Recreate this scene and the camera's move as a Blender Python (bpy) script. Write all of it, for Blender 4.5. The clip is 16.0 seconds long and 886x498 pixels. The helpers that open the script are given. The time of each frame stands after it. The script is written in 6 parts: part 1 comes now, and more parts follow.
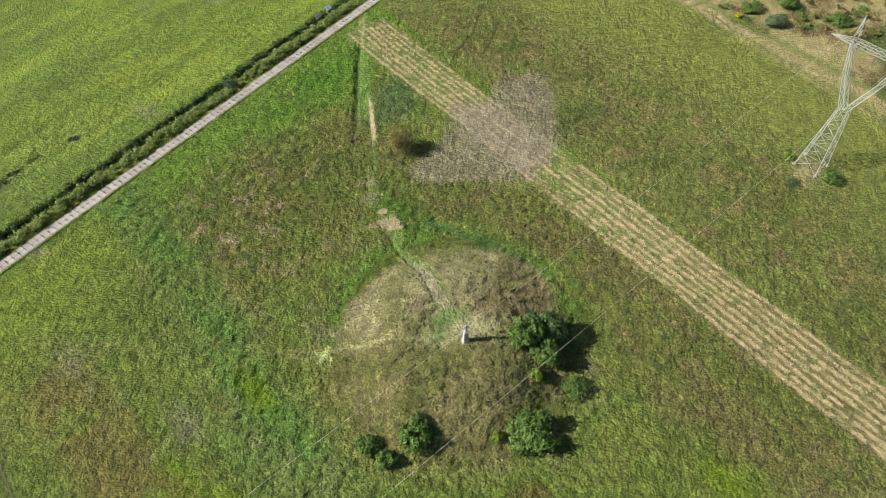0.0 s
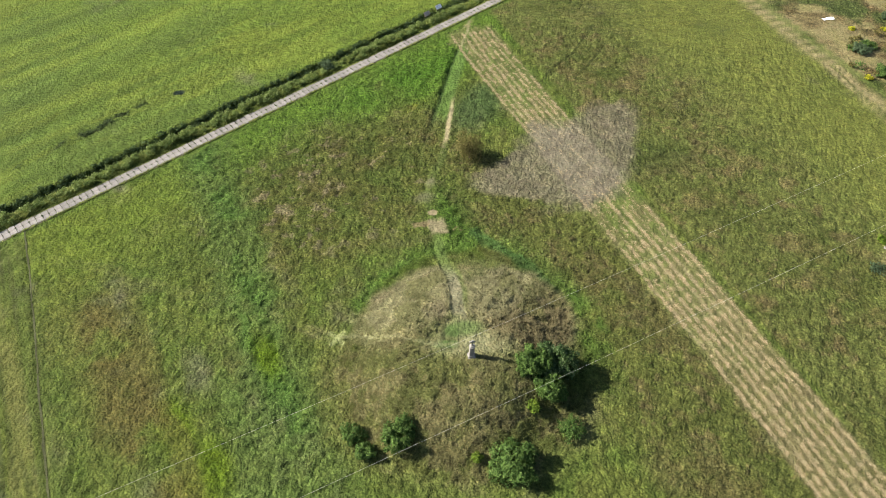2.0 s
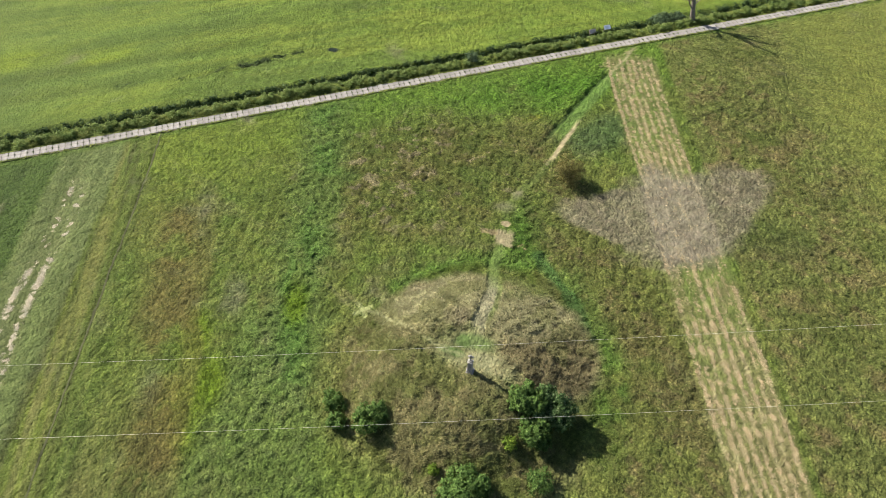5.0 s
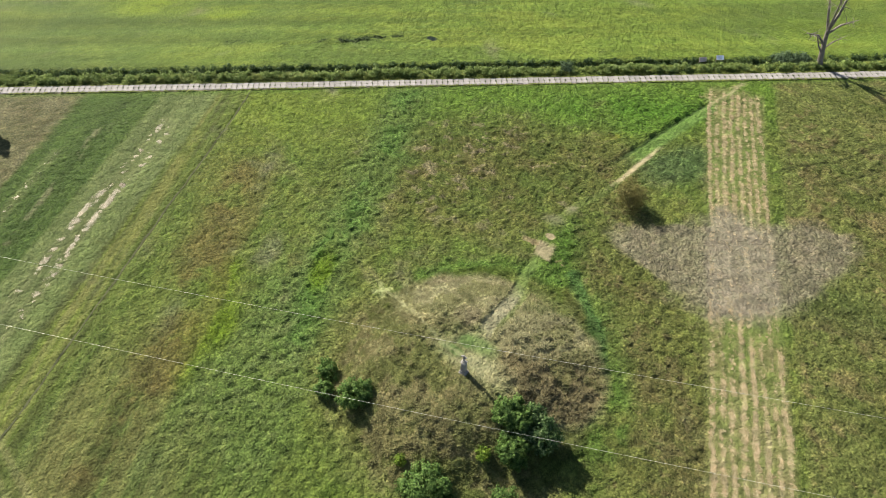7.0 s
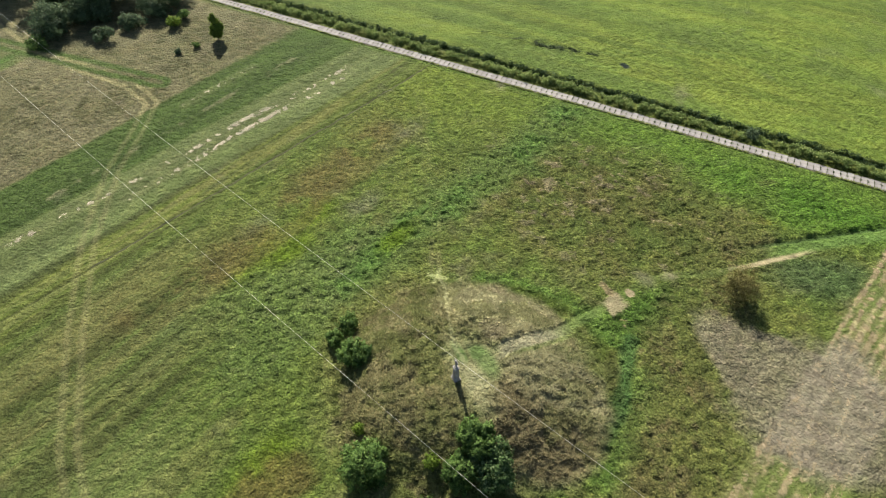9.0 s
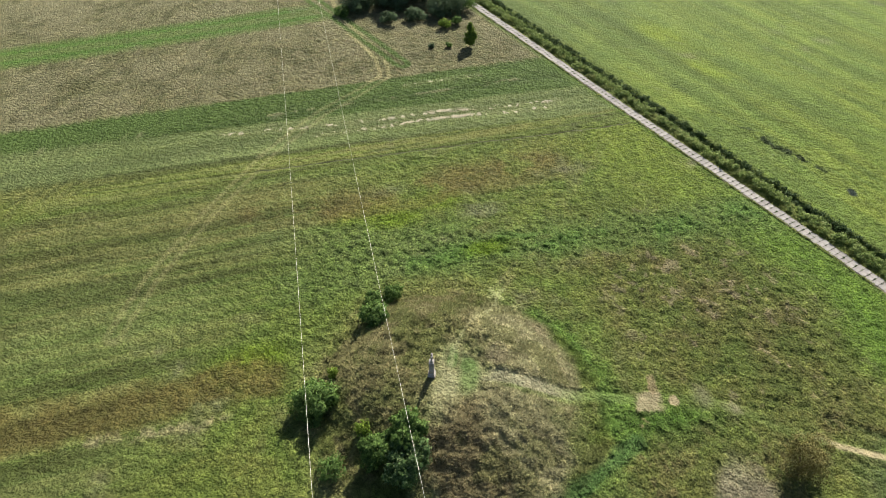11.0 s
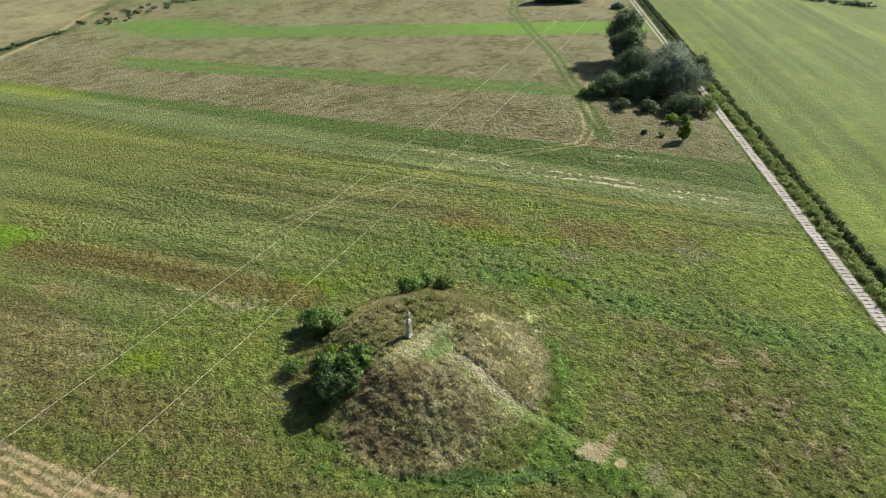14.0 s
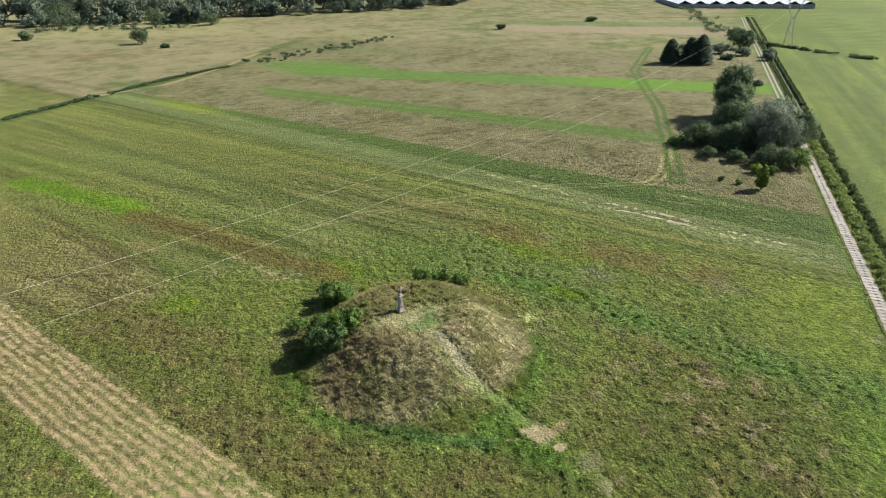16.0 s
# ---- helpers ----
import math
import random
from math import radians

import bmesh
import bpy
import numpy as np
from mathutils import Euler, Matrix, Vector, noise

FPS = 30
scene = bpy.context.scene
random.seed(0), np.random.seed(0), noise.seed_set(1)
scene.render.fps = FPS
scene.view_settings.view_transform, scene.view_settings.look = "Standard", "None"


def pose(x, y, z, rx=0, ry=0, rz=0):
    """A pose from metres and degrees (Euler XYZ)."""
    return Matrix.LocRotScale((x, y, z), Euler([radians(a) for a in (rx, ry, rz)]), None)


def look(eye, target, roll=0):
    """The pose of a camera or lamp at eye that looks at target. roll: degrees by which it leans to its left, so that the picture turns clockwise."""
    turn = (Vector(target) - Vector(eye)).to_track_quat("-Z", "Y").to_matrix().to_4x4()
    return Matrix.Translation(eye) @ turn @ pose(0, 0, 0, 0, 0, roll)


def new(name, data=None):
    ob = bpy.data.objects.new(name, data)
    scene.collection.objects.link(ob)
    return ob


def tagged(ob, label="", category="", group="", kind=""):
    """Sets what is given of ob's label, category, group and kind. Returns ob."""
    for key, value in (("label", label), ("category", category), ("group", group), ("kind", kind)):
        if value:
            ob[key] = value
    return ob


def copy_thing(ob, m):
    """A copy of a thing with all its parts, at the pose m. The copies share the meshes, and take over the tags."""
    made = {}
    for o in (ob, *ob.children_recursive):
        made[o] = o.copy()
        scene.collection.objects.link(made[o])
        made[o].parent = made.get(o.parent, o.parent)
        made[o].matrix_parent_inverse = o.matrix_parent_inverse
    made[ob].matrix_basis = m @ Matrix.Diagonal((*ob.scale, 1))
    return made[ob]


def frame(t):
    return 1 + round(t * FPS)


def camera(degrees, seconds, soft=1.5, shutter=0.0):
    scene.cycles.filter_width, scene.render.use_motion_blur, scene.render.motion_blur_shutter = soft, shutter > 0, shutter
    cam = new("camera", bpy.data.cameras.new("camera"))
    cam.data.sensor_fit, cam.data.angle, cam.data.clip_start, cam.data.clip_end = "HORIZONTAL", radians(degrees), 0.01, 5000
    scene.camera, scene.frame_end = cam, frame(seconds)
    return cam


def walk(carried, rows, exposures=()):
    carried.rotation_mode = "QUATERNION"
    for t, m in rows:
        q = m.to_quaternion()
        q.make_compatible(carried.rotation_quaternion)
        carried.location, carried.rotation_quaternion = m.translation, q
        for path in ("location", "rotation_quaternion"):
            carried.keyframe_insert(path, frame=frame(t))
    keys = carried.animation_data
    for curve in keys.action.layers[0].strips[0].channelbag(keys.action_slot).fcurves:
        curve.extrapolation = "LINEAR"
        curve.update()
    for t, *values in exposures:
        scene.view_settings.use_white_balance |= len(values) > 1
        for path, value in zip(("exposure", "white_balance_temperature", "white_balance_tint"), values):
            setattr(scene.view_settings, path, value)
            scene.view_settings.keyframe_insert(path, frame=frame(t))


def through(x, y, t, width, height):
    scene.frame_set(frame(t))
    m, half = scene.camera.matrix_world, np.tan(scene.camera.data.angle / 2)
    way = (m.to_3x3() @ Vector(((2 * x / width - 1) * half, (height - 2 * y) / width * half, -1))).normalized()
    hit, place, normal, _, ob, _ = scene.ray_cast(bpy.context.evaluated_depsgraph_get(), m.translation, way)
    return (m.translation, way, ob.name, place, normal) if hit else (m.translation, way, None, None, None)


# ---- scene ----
cam = camera(68.83, 16.0, soft=0.7)
# seconds, eye, target, roll
PATH = [
    (0, (-0.00, 0.00, 75.85), (0.001, 6.283, 68.075), -0.08),
    (0.5, (2.46, 0.24, 76.03), (2.054, 6.516, 68.261), -0.09),
    (1, (5.04, 0.60, 76.19), (4.217, 6.849, 68.419), -0.09),
    (1.5, (7.65, 1.12, 76.29), (6.413, 7.307, 68.535), -0.10),
    (2, (10.19, 1.81, 76.35), (8.544, 7.923, 68.609), -0.11),
    (2.5, (12.71, 2.74, 76.38), (10.651, 8.740, 68.649), -0.10),
    (3, (15.19, 3.82, 76.40), (12.731, 9.673, 68.672), -0.10),
    (3.5, (17.69, 5.08, 76.38), (14.830, 10.754, 68.657), -0.11),
    (4, (20.13, 6.54, 76.21), (16.890, 12.003, 68.489), -0.17),
    (4.2, (21.12, 7.15, 76.13), (17.721, 12.527, 68.407), -0.19),
    (6.3, (30.72, 14.85, 72.85), (25.843, 19.151, 65.247), -0.00),
    (6.5, (31.47, 15.65, 72.72), (26.475, 19.818, 65.123), -0.03),
    (7, (33.28, 17.69, 72.45), (28.010, 21.534, 64.873), -0.10),
    (7.5, (34.96, 19.94, 72.22), (29.437, 23.436, 64.651), -0.14),
    (7.75, (35.75, 21.14, 72.12), (30.110, 24.457, 64.550), -0.15),
    (7.9, (36.21, 21.89, 72.06), (30.501, 25.092, 64.494), -0.15),
    (8, (36.43, 22.39, 71.96), (30.664, 25.494, 64.407), -0.09),
    (8.1, (37.08, 23.74, 71.76), (31.191, 26.636, 64.215), -0.05),
    (8.25, (37.99, 25.78, 71.46), (31.943, 28.354, 63.928), 0.00),
    (8.5, (39.38, 29.20, 70.95), (33.088, 31.227, 63.449), 0.08),
    (9, (41.63, 36.12, 69.91), (34.980, 37.016, 62.490), 0.20),
    (9.5, (43.10, 43.21, 68.83), (36.260, 42.987, 61.543), 0.27),
    (9.7, (43.57, 46.07, 68.40), (36.690, 45.404, 61.173), 0.30),
    (11.8, (41.06, 75.45, 62.90), (34.986, 70.703, 56.522), 0.12),
    (12, (40.30, 77.95, 62.27), (34.383, 72.899, 55.993), 0.09),
    (12.5, (38.20, 84.17, 60.69), (32.686, 78.386, 54.680), 0.02),
    (13, (35.81, 90.13, 59.17), (30.736, 83.705, 53.421), -0.05),
    (13.5, (33.06, 95.87, 57.68), (28.462, 88.884, 52.194), -0.10),
    (14, (30.02, 101.09, 56.20), (25.903, 93.632, 50.965), -0.12),
    (14.5, (26.82, 105.81, 54.69), (23.175, 97.954, 49.691), -0.12),
    (15, (23.50, 110.23, 53.17), (20.320, 102.036, 48.395), -0.09),
    (15.5, (19.92, 114.32, 51.71), (17.203, 105.843, 47.151), -0.08),
    (16, (16.31, 118.18, 50.28), (14.059, 109.469, 45.926), -0.11),
]
walk(cam, [(t, look(eye, target, roll)) for t, eye, target, roll in PATH],
     exposures=((0, 1.30), (4.2, 1.34), (6.3, 1.45), (8, 1.45), (9, 1.34), (16, 1.32)))

# ---- sky, sun ----
SUN_TO = Vector((-0.985, -0.12, 0.0)).normalized()      # compass direction of the sun
SUN_EL = radians(37.0)
sun_vec = Vector((SUN_TO.x * math.cos(SUN_EL), SUN_TO.y * math.cos(SUN_EL), math.sin(SUN_EL)))
world = bpy.data.worlds.new("world")
scene.world = world
world.use_nodes = True
wn = world.node_tree.nodes
sky = wn.new("ShaderNodeTexSky")
sky.sky_type, sky.sun_disc = "NISHITA", False
sky.sun_elevation = SUN_EL
sky.sun_rotation = math.atan2(SUN_TO.x, SUN_TO.y)
sky.dust_density = 1.5
world.node_tree.links.new(sky.outputs[0], wn["Background"].inputs[0])
wn["Background"].inputs[1].default_value = 0.060
sun = new("sun", bpy.data.lights.new("sun", "SUN"))
sun.data.energy, sun.data.angle, sun.data.color = 5.1, radians(0.6), (1.0, 0.93, 0.82)
sun.matrix_world = Matrix.Translation((0, 0, 120)) @ sun_vec.to_track_quat("Z", "Y").to_matrix().to_4x4()


# ---- numbers of the plan ----
ROAD_P, ROAD_U = np.array([-55.9, 71.7]), np.array([0.566, 0.8244])
ROAD_N = np.array([-0.8244, 0.566])                      # towards the ditch
MOUND_C, MOUND_H = (1.0, 44.0), 4.05
MOUND_PATH = [(-8.3, 66.3), (-6.9, 62.5), (-5.9, 60.4), (-3.3, 56.3), (-1.7, 52.8), (-0.6, 49.2), (0.5, 47.2)]
PATH_PTS = [(-16.4, 121.6), (-15.6, 113.8), (-14.9, 106.5), (-13.9, 98.5), (-12.8, 92.0), (-12.0, 86.6), (-11.4, 81.1), (-11.9, 76.0), (-11.6, 72.1), *MOUND_PATH]
OLD_STRAW = ([(-71.2, 32.4), (-62.0, 21.5), (-56.6, 14.0), (-52.3, 9.4), (-46.1, 2.2), (-39.5, -6.2), (-30.0, -18.5)],
             [(-69.5, 33.1), (-62.2, 25.7), (-59.4, 21.5), (-55.3, 16.3), (-50.5, 10.7), (-46.6, 6.9), (-38.0, -3.0)],
             [(-73.5, 14.0), (-68.0, 8.6), (-62.0, 2.5)])      # streaks of bleached straw
ROW_GAP = 1.22                                            # between two raked rows of straw
DRAIN_PTS = [(-14.6, 78.5), (-15.5, 83.0), (-15.6, 88.4), (-16.1, 98.0), (-16.6, 108.0), (-16.8, 113.6)]     # furrow beside the footpath, painted dark for the shade of its grassy edge


def lattice(ix, iy, seed):
    h = (ix.astype(np.int64) * 374761393 + iy.astype(np.int64) * 668265263 + seed * 1442695041) & 0x7FFFFFFF
    h = ((h ^ (h >> 13)) * 1274126177) & 0x7FFFFFFF
    return ((h ^ (h >> 16)) & 0xFFFF) / 65535.0


def vnoise(x, y, seed):
    ix, iy = np.floor(x), np.floor(y)
    fx, fy = x - ix, y - iy
    fx, fy = fx * fx * (3 - 2 * fx), fy * fy * (3 - 2 * fy)
    a, b = lattice(ix, iy, seed), lattice(ix + 1, iy, seed)
    c, d = lattice(ix, iy + 1, seed), lattice(ix + 1, iy + 1, seed)
    return (a * (1 - fx) + b * fx) * (1 - fy) + (c * (1 - fx) + d * fx) * fy


def fbm(x, y, size, seed, octaves=4):
    out, amp, tot = 0.0, 1.0, 0.0
    for k in range(octaves):
        ca, sa = math.cos(0.7 * k + seed), math.sin(0.7 * k + seed)
        out = out + amp * vnoise((x * ca - y * sa) / size, (x * sa + y * ca) / size, seed * 7 + k)
        tot, amp, size = tot + amp, amp * 0.55, size * 0.47
    return out / tot


def sstep(a, b, v):
    t = np.clip((v - a) / (b - a), 0, 1)
    return t * t * (3 - 2 * t)


def side(x, y, p, q):
    """Distance to the left of the line from p to q."""
    dx, dy = q[0] - p[0], q[1] - p[1]
    n = math.hypot(dx, dy)
    return (-(x - p[0]) * dy + (y - p[1]) * dx) / n


def along(x, y, p, q):
    dx, dy = q[0] - p[0], q[1] - p[1]
    return ((x - p[0]) * dx + (y - p[1]) * dy) / math.hypot(dx, dy)


def seg_dist(x, y, pts):
    """Distance to a chain of points, signed: plus to its left."""
    best = np.full(np.shape(x), 1e9)
    sgn = np.ones(np.shape(x))
    for p, q in zip(pts[:-1], pts[1:]):
        dx, dy = q[0] - p[0], q[1] - p[1]
        k = np.clip(((x - p[0]) * dx + (y - p[1]) * dy) / (dx * dx + dy * dy), 0, 1)
        d = np.hypot(x - p[0] - k * dx, y - p[1] - k * dy)
        s = np.where(-(x - p[0]) * dy + (y - p[1]) * dx > 0, 1.0, -1.0)
        near = d < best
        best, sgn = np.where(near, d, best), np.where(near, s, sgn)
    return best * sgn


def blob(x, y, cx, cy, rx, ry, turn=0.0, soft=0.35):
    ca, sa = math.cos(turn), math.sin(turn)
    u, v = ((x - cx) * ca + (y - cy) * sa) / rx, (-(x - cx) * sa + (y - cy) * ca) / ry
    return 1 - sstep(1 - soft, 1 + soft, np.hypot(u, v))


def road_uv(x, y):
    return (x - ROAD_P[0]) * ROAD_U[0] + (y - ROAD_P[1]) * ROAD_U[1], (x - ROAD_P[0]) * ROAD_N[0] + (y - ROAD_P[1]) * ROAD_N[1]


def mound_r(x, y):
    dx, dy = x - MOUND_C[0], y - MOUND_C[1]
    return np.hypot(dx / np.where(dx > 0, 17.2, 16.2), dy / np.where(dy > 0, 20.0, 16.2))


def mound_height(x, y):
    """A flat-topped mound, steepest on its south and west sides, with a sunken path up the north side."""
    dx, dy = x - MOUND_C[0], y - MOUND_C[1]
    rad = np.hypot(dx, dy) + 0.1
    flat_top = 0.28 + 0.20 * np.clip(-dy / rad, 0, 1) + 0.10 * np.clip(-dx / rad, 0, 1)
    r = mound_r(x, y)
    r = r + 0.07 * (fbm(x, y, 7.0, 31) - 0.5) * (1 - sstep(0.85, 1.0, r))
    z = MOUND_H * (1 - sstep(0.0, 1.0, (r - flat_top) / (1 - flat_top)))
    z = z - 0.3 * blob(x, y, 0.0, 46.0, 4.5, 3.0, 0.5, 0.8)
    d = seg_dist(x, y, MOUND_PATH)
    cut = sstep(-1.0, -0.6, d) * (1 - sstep(0.7, 3.2, d)) * sstep(47.5, 50.5, y)
    return z - (0.22 + 0.16 * sstep(55, 58, y)) * cut * sstep(0.1, 0.7, z)


def ditch(x, y):
    u, d = road_uv(x, y)
    wob = 0.5 * (fbm(u, 0 * u, 9.0, 12) - 0.5)
    cut = sstep(4.1, 4.7, d + wob) * (1 - sstep(5.3, 6.0, d + wob))
    bank = sstep(1.3, 2.2, d) * (1 - sstep(3.3, 4.0, d))
    return -0.8 * cut + 0.2 * bank


def straw_strength(sa, k):
    """How well a raked row shows along its length: 0 to 1."""
    return sstep(0.30, 0.62, 0.35 * fbm(sa / 9.0 + k * 11.9, k * 3.7, 1.0, 71, 4) + 0.2 * fbm(sa / 1.7 + k * 17.3, k * 5.1, 1.0, 73, 3) + 0.3 * vnoise(sa / 60.0 + k * 5.3, k * 2.1, 72) + 0.26 * sstep(40, 90, sa) + 0.17 * (1 - sstep(30, 48, sa)))


def strip_west(sa):
    return np.interp(sa, [0, 25, 55, 75, 110], [-4.1, -3.7, -3.0, -2.6, -2.1])


def strip_east(sa):
    return np.interp(sa, [0, 25, 55, 75, 110], [5.7, 5.7, 6.7, 6.9, 7.5])


def tussock(x, y):
    """Uneven sward: 0 to 1, lumps of half a metre to two metres."""
    return 0.35 * fbm(x, y, 2.4, 3, 3) + 0.65 * sstep(0.22, 0.78, fbm(x, y, 0.85, 5, 2))


def cover(x, y):
    """Base colour of the ground and how rough its growth is, from the fields' layout."""
    n30, n8 = fbm(x, y, 34.0, 1), fbm(x, y, 9.0, 2)
    away = sstep(70, 140, np.hypot(x + 10, y - 50))
    n3, n1 = fbm(x, y, 3.2, 4), 0.5 + (fbm(x, y, 1.1, 22, 3) - 0.5) * (1 - 0.6 * away)
    mix = 0.5 * n3 + 0.5 * n8
    v = (x * -0.695 + y * 0.719, x * 0.719 + y * 0.695)          # along and across the mown strips
    streak = fbm(v[0] / 9.0, v[1], 2.2, 6, 3)
    line = fbm(v[0] / 30.0, v[1], 0.9, 16, 2)
    u, d = road_uv(x, y)
    col = np.zeros(x.shape + (3,))
    rough = np.full(x.shape, 0.5)

    def lay(rgb, w, growth=None):
        w = np.clip(w, 0, 1)
        col[:] = col * (1 - w[..., None]) + np.array(rgb) * w[..., None]
        if growth is not None:
            rough[:] = rough * (1 - w) + growth * w

    def chain(pts, inner, outer, wob=0.0):
        return 1 - sstep(inner, outer, np.abs(seg_dist(x, y, pts)) + wob * (n3 - 0.5))

    # meadow round the mound
    lay((0.112, 0.148, 0.036), np.ones(x.shape))
    lay((0.150, 0.156, 0.048), sstep(0.44, 0.62, n30 * 0.7 + n8 * 0.3) * 0.7)
    lay((0.086, 0.142, 0.030), sstep(0.48, 0.66, n8) * 0.55)
    lay((0.156, 0.134, 0.066), sstep(0.52, 0.68, mix) * 0.35)
    lay((0.070, 0.120, 0.028), sstep(0.55, 0.70, n1 * 0.5 + n3 * 0.5) * 0.3)
    # towards the road: saturated green, then a flowering brownish meadow
    lay((0.100, 0.172, 0.026), (1 - sstep(7, 19, -d + 5 * (n8 - 0.5))) * sstep(-12, 10, u) * (0.55 + 0.4 * n3), 0.5)
    lay((0.128, 0.168, 0.028), (1 - sstep(9, 24, -d + 6 * (n8 - 0.5))) * (1 - sstep(-14, 6, u)) * sstep(-75, -55, u) * 0.8, 0.3)
    lay((0.085, 0.172, 0.024), blob(x, y, -23, 101, 15, 6.5, 0.97, 0.6) * (0.55 + 0.5 * n3), 0.6)
    fl = blob(x, y, -27.5, 70.5, 21, 13.5, 0.86, 0.45)
    lay((0.122, 0.128, 0.044), fl * (0.45 + 0.5 * n8), 0.7)
    lay((0.142, 0.120, 0.056), fl * sstep(0.46, 0.64, mix) * 0.55)
    lay((0.078, 0.118, 0.030), fl * sstep(0.50, 0.64, 1 - mix) * 0.5)
    lay((0.255, 0.200, 0.160), fl * sstep(0.60, 0.66, n1 * 0.6 + n3 * 0.4) * 0.6)
    lay((0.082, 0.126, 0.060), blob(x, y, -8.4, 98.0, 9.0, 4.0, 1.25, 0.5) * 0.7, 0.7)
    lay((0.190, 0.200, 0.030), blob(x, y, -20.0, 93.8, 2.4, 1.0, 0.9, 0.8) * sstep(0.48, 0.6, n1) * 0.8)
    lay((0.072, 0.160, 0.026), blob(x, y, -6.0, 72.5, 8.5, 4.4, 1.9, 0.5) * sstep(0.34, 0.54, mix) * 0.7, 0.8)
    for pts in ([(-3.9, 72.6), (-2.2, 69.6), (0.6, 65.9)], [(-2.6, 72.6), (-0.6, 69.4), (1.6, 66.4)]):
        lay((0.220, 0.160, 0.100), chain(pts, 0.1, 0.45, 0.6) * sstep(0.42, 0.56, n1) * 0.8, 0.2)
    # fresh green along an old furrow and pale tussocks west and south of the mound
    seam = [(-55, 79), (-49.7, 69.5), (-42, 61.5), (-37.5, 56), (-32, 48.6), (-27.4, 41.5), (-21.9, 35.5), (-16.1, 29.5), (-10.8, 24.5), (-6, 18)]
    pale = np.clip(chain(seam, 1.0, 6.5, 7.0) + chain([(-22, 34), (-16, 24), (-12, 14), (-16, 5), (-21, -2)], 1.5, 8.0, 8.0), 0, 1)
    lay((0.124, 0.178, 0.058), pale * (0.4 + 0.5 * n8), 0.7)
    lay((0.168, 0.208, 0.084), pale * sstep(0.50, 0.62, n1 * 0.5 + n3 * 0.5) * 0.6, 0.85)
    lay((0.108, 0.198, 0.050), chain(seam[:8], 0.1, 3.8, 4.0) * sstep(0.34, 0.52, mix) * 0.75, 0.8)
    for cx, cy, rx, ry in ((-31.0, 26.0, 4.2, 1.6), (-22.8, 17.2, 5.0, 1.8), (-23.6, 22.5, 3.6, 1.5), (-24.2, 38.1, 3.4, 1.3), (35.2, 26.8, 4.0, 1.8), (9, 20, 4.5, 2.0), (33.0, 26.4, 2.6, 1.5), (38, 36, 2.2, 1.4)):
        lay((0.118, 0.176, 0.014), blob(x, y, cx, cy, rx * 1.1, ry * 1.25, 2.35, 0.6) * (0.6 + 0.6 * n3))
    for cx, cy in ((-29.4, 17.1), (-32.0, 33.7), (-10.5, 7.3), (-5.9, 5.7)):
        lay((0.190, 0.178, 0.155), blob(x, y, cx, cy, 3.0, 1.4, 2.35, 0.8) * (0.3 + 0.9 * n1) * 0.55)
    # rough brown growth north-east of the mound and past the straw strip
    sp, sq = (-15.0, 118.4), (53.5, 30.5)
    sd, sa = side(x, y, sp, sq), along(x, y, sp, sq)
    ne = sstep(14, 24, x + 0.9 * (y - 45)) * (1 - sstep(-1.5, 0.5, sd)) * sstep(14, 30, y) * (1 - sstep(76, 86, y + 0.6 * x))
    lay((0.132, 0.140, 0.050), ne * 0.7, 0.7)
    lay((0.160, 0.128, 0.066), ne * sstep(0.44, 0.60, mix) * 0.6, 0.7)
    lay((0.088, 0.120, 0.034), ne * sstep(0.53, 0.64, n1 * 0.5 + n3 * 0.5) * 0.7)
    lay((0.200, 0.150, 0.088), ne * sstep(0.57, 0.66, n1 * 0.6 + n3 * 0.4) * 0.6)
    lay((0.086, 0.150, 0.030), blob(x, y, 17.5, 52, 3.0, 9, 0.5, 0.5) * sstep(0.35, 0.55, mix) * 0.7, 0.85)
    beyond_strip = sstep(7.5, 9.0, sd) * (d < -1.6)
    lay((0.150, 0.168, 0.056), beyond_strip * 0.9, 0.5)
    rough_e = beyond_strip * (1 - sstep(24, 42, sd + 10 * (n30 - 0.5)))
    lay((0.138, 0.150, 0.054), rough_e * 0.8, 0.65)
    lay((0.195, 0.155, 0.084), rough_e * sstep(0.46, 0.62, mix) * 0.7, 0.7)
    lay((0.084, 0.110, 0.034), rough_e * sstep(0.50, 0.64, n1 * 0.4 + n8 * 0.6) * 0.5)
    lay((0.215, 0.165, 0.095), rough_e * sstep(0.58, 0.68, n1 * 0.6 + n3 * 0.4) * 0.6)
    lay((0.062, 0.094, 0.030), blob(x, y, 22, 91, 9, 4.0, 0.3, 0.7) * (0.3 + 0.7 * n3) * beyond_strip * 0.8)
    lay((0.168, 0.176, 0.048), beyond_strip * sstep(28, 46, sd + 16 * (n30 - 0.5)) * 0.7, 0.4)
    lay((0.120, 0.140, 0.042), beyond_strip * sstep(0.50, 0.66, n8) * 0.45)
    for pts in ([(1.5, 107.5), (2.5, 111.3), (6.3, 119.1), (8.7, 129.7), (10.5, 137)], [(8.0, 111.5), (9.5, 115.0), (12.1, 123.8)]):
        lay((0.056, 0.064, 0.024), chain(pts, 0.10, 0.42, 0.4) * 0.75)
    sc = 6.0 - side(x, y, (84, 96), (57.7, 131.2)) + 3 * (n8 - 0.5)
    scrub = sstep(0, 2.5, sc) * (d < -1.6)
    lay((0.330, 0.255, 0.165), scrub * (0.4 + 0.9 * n3) * 0.9, 0.3)
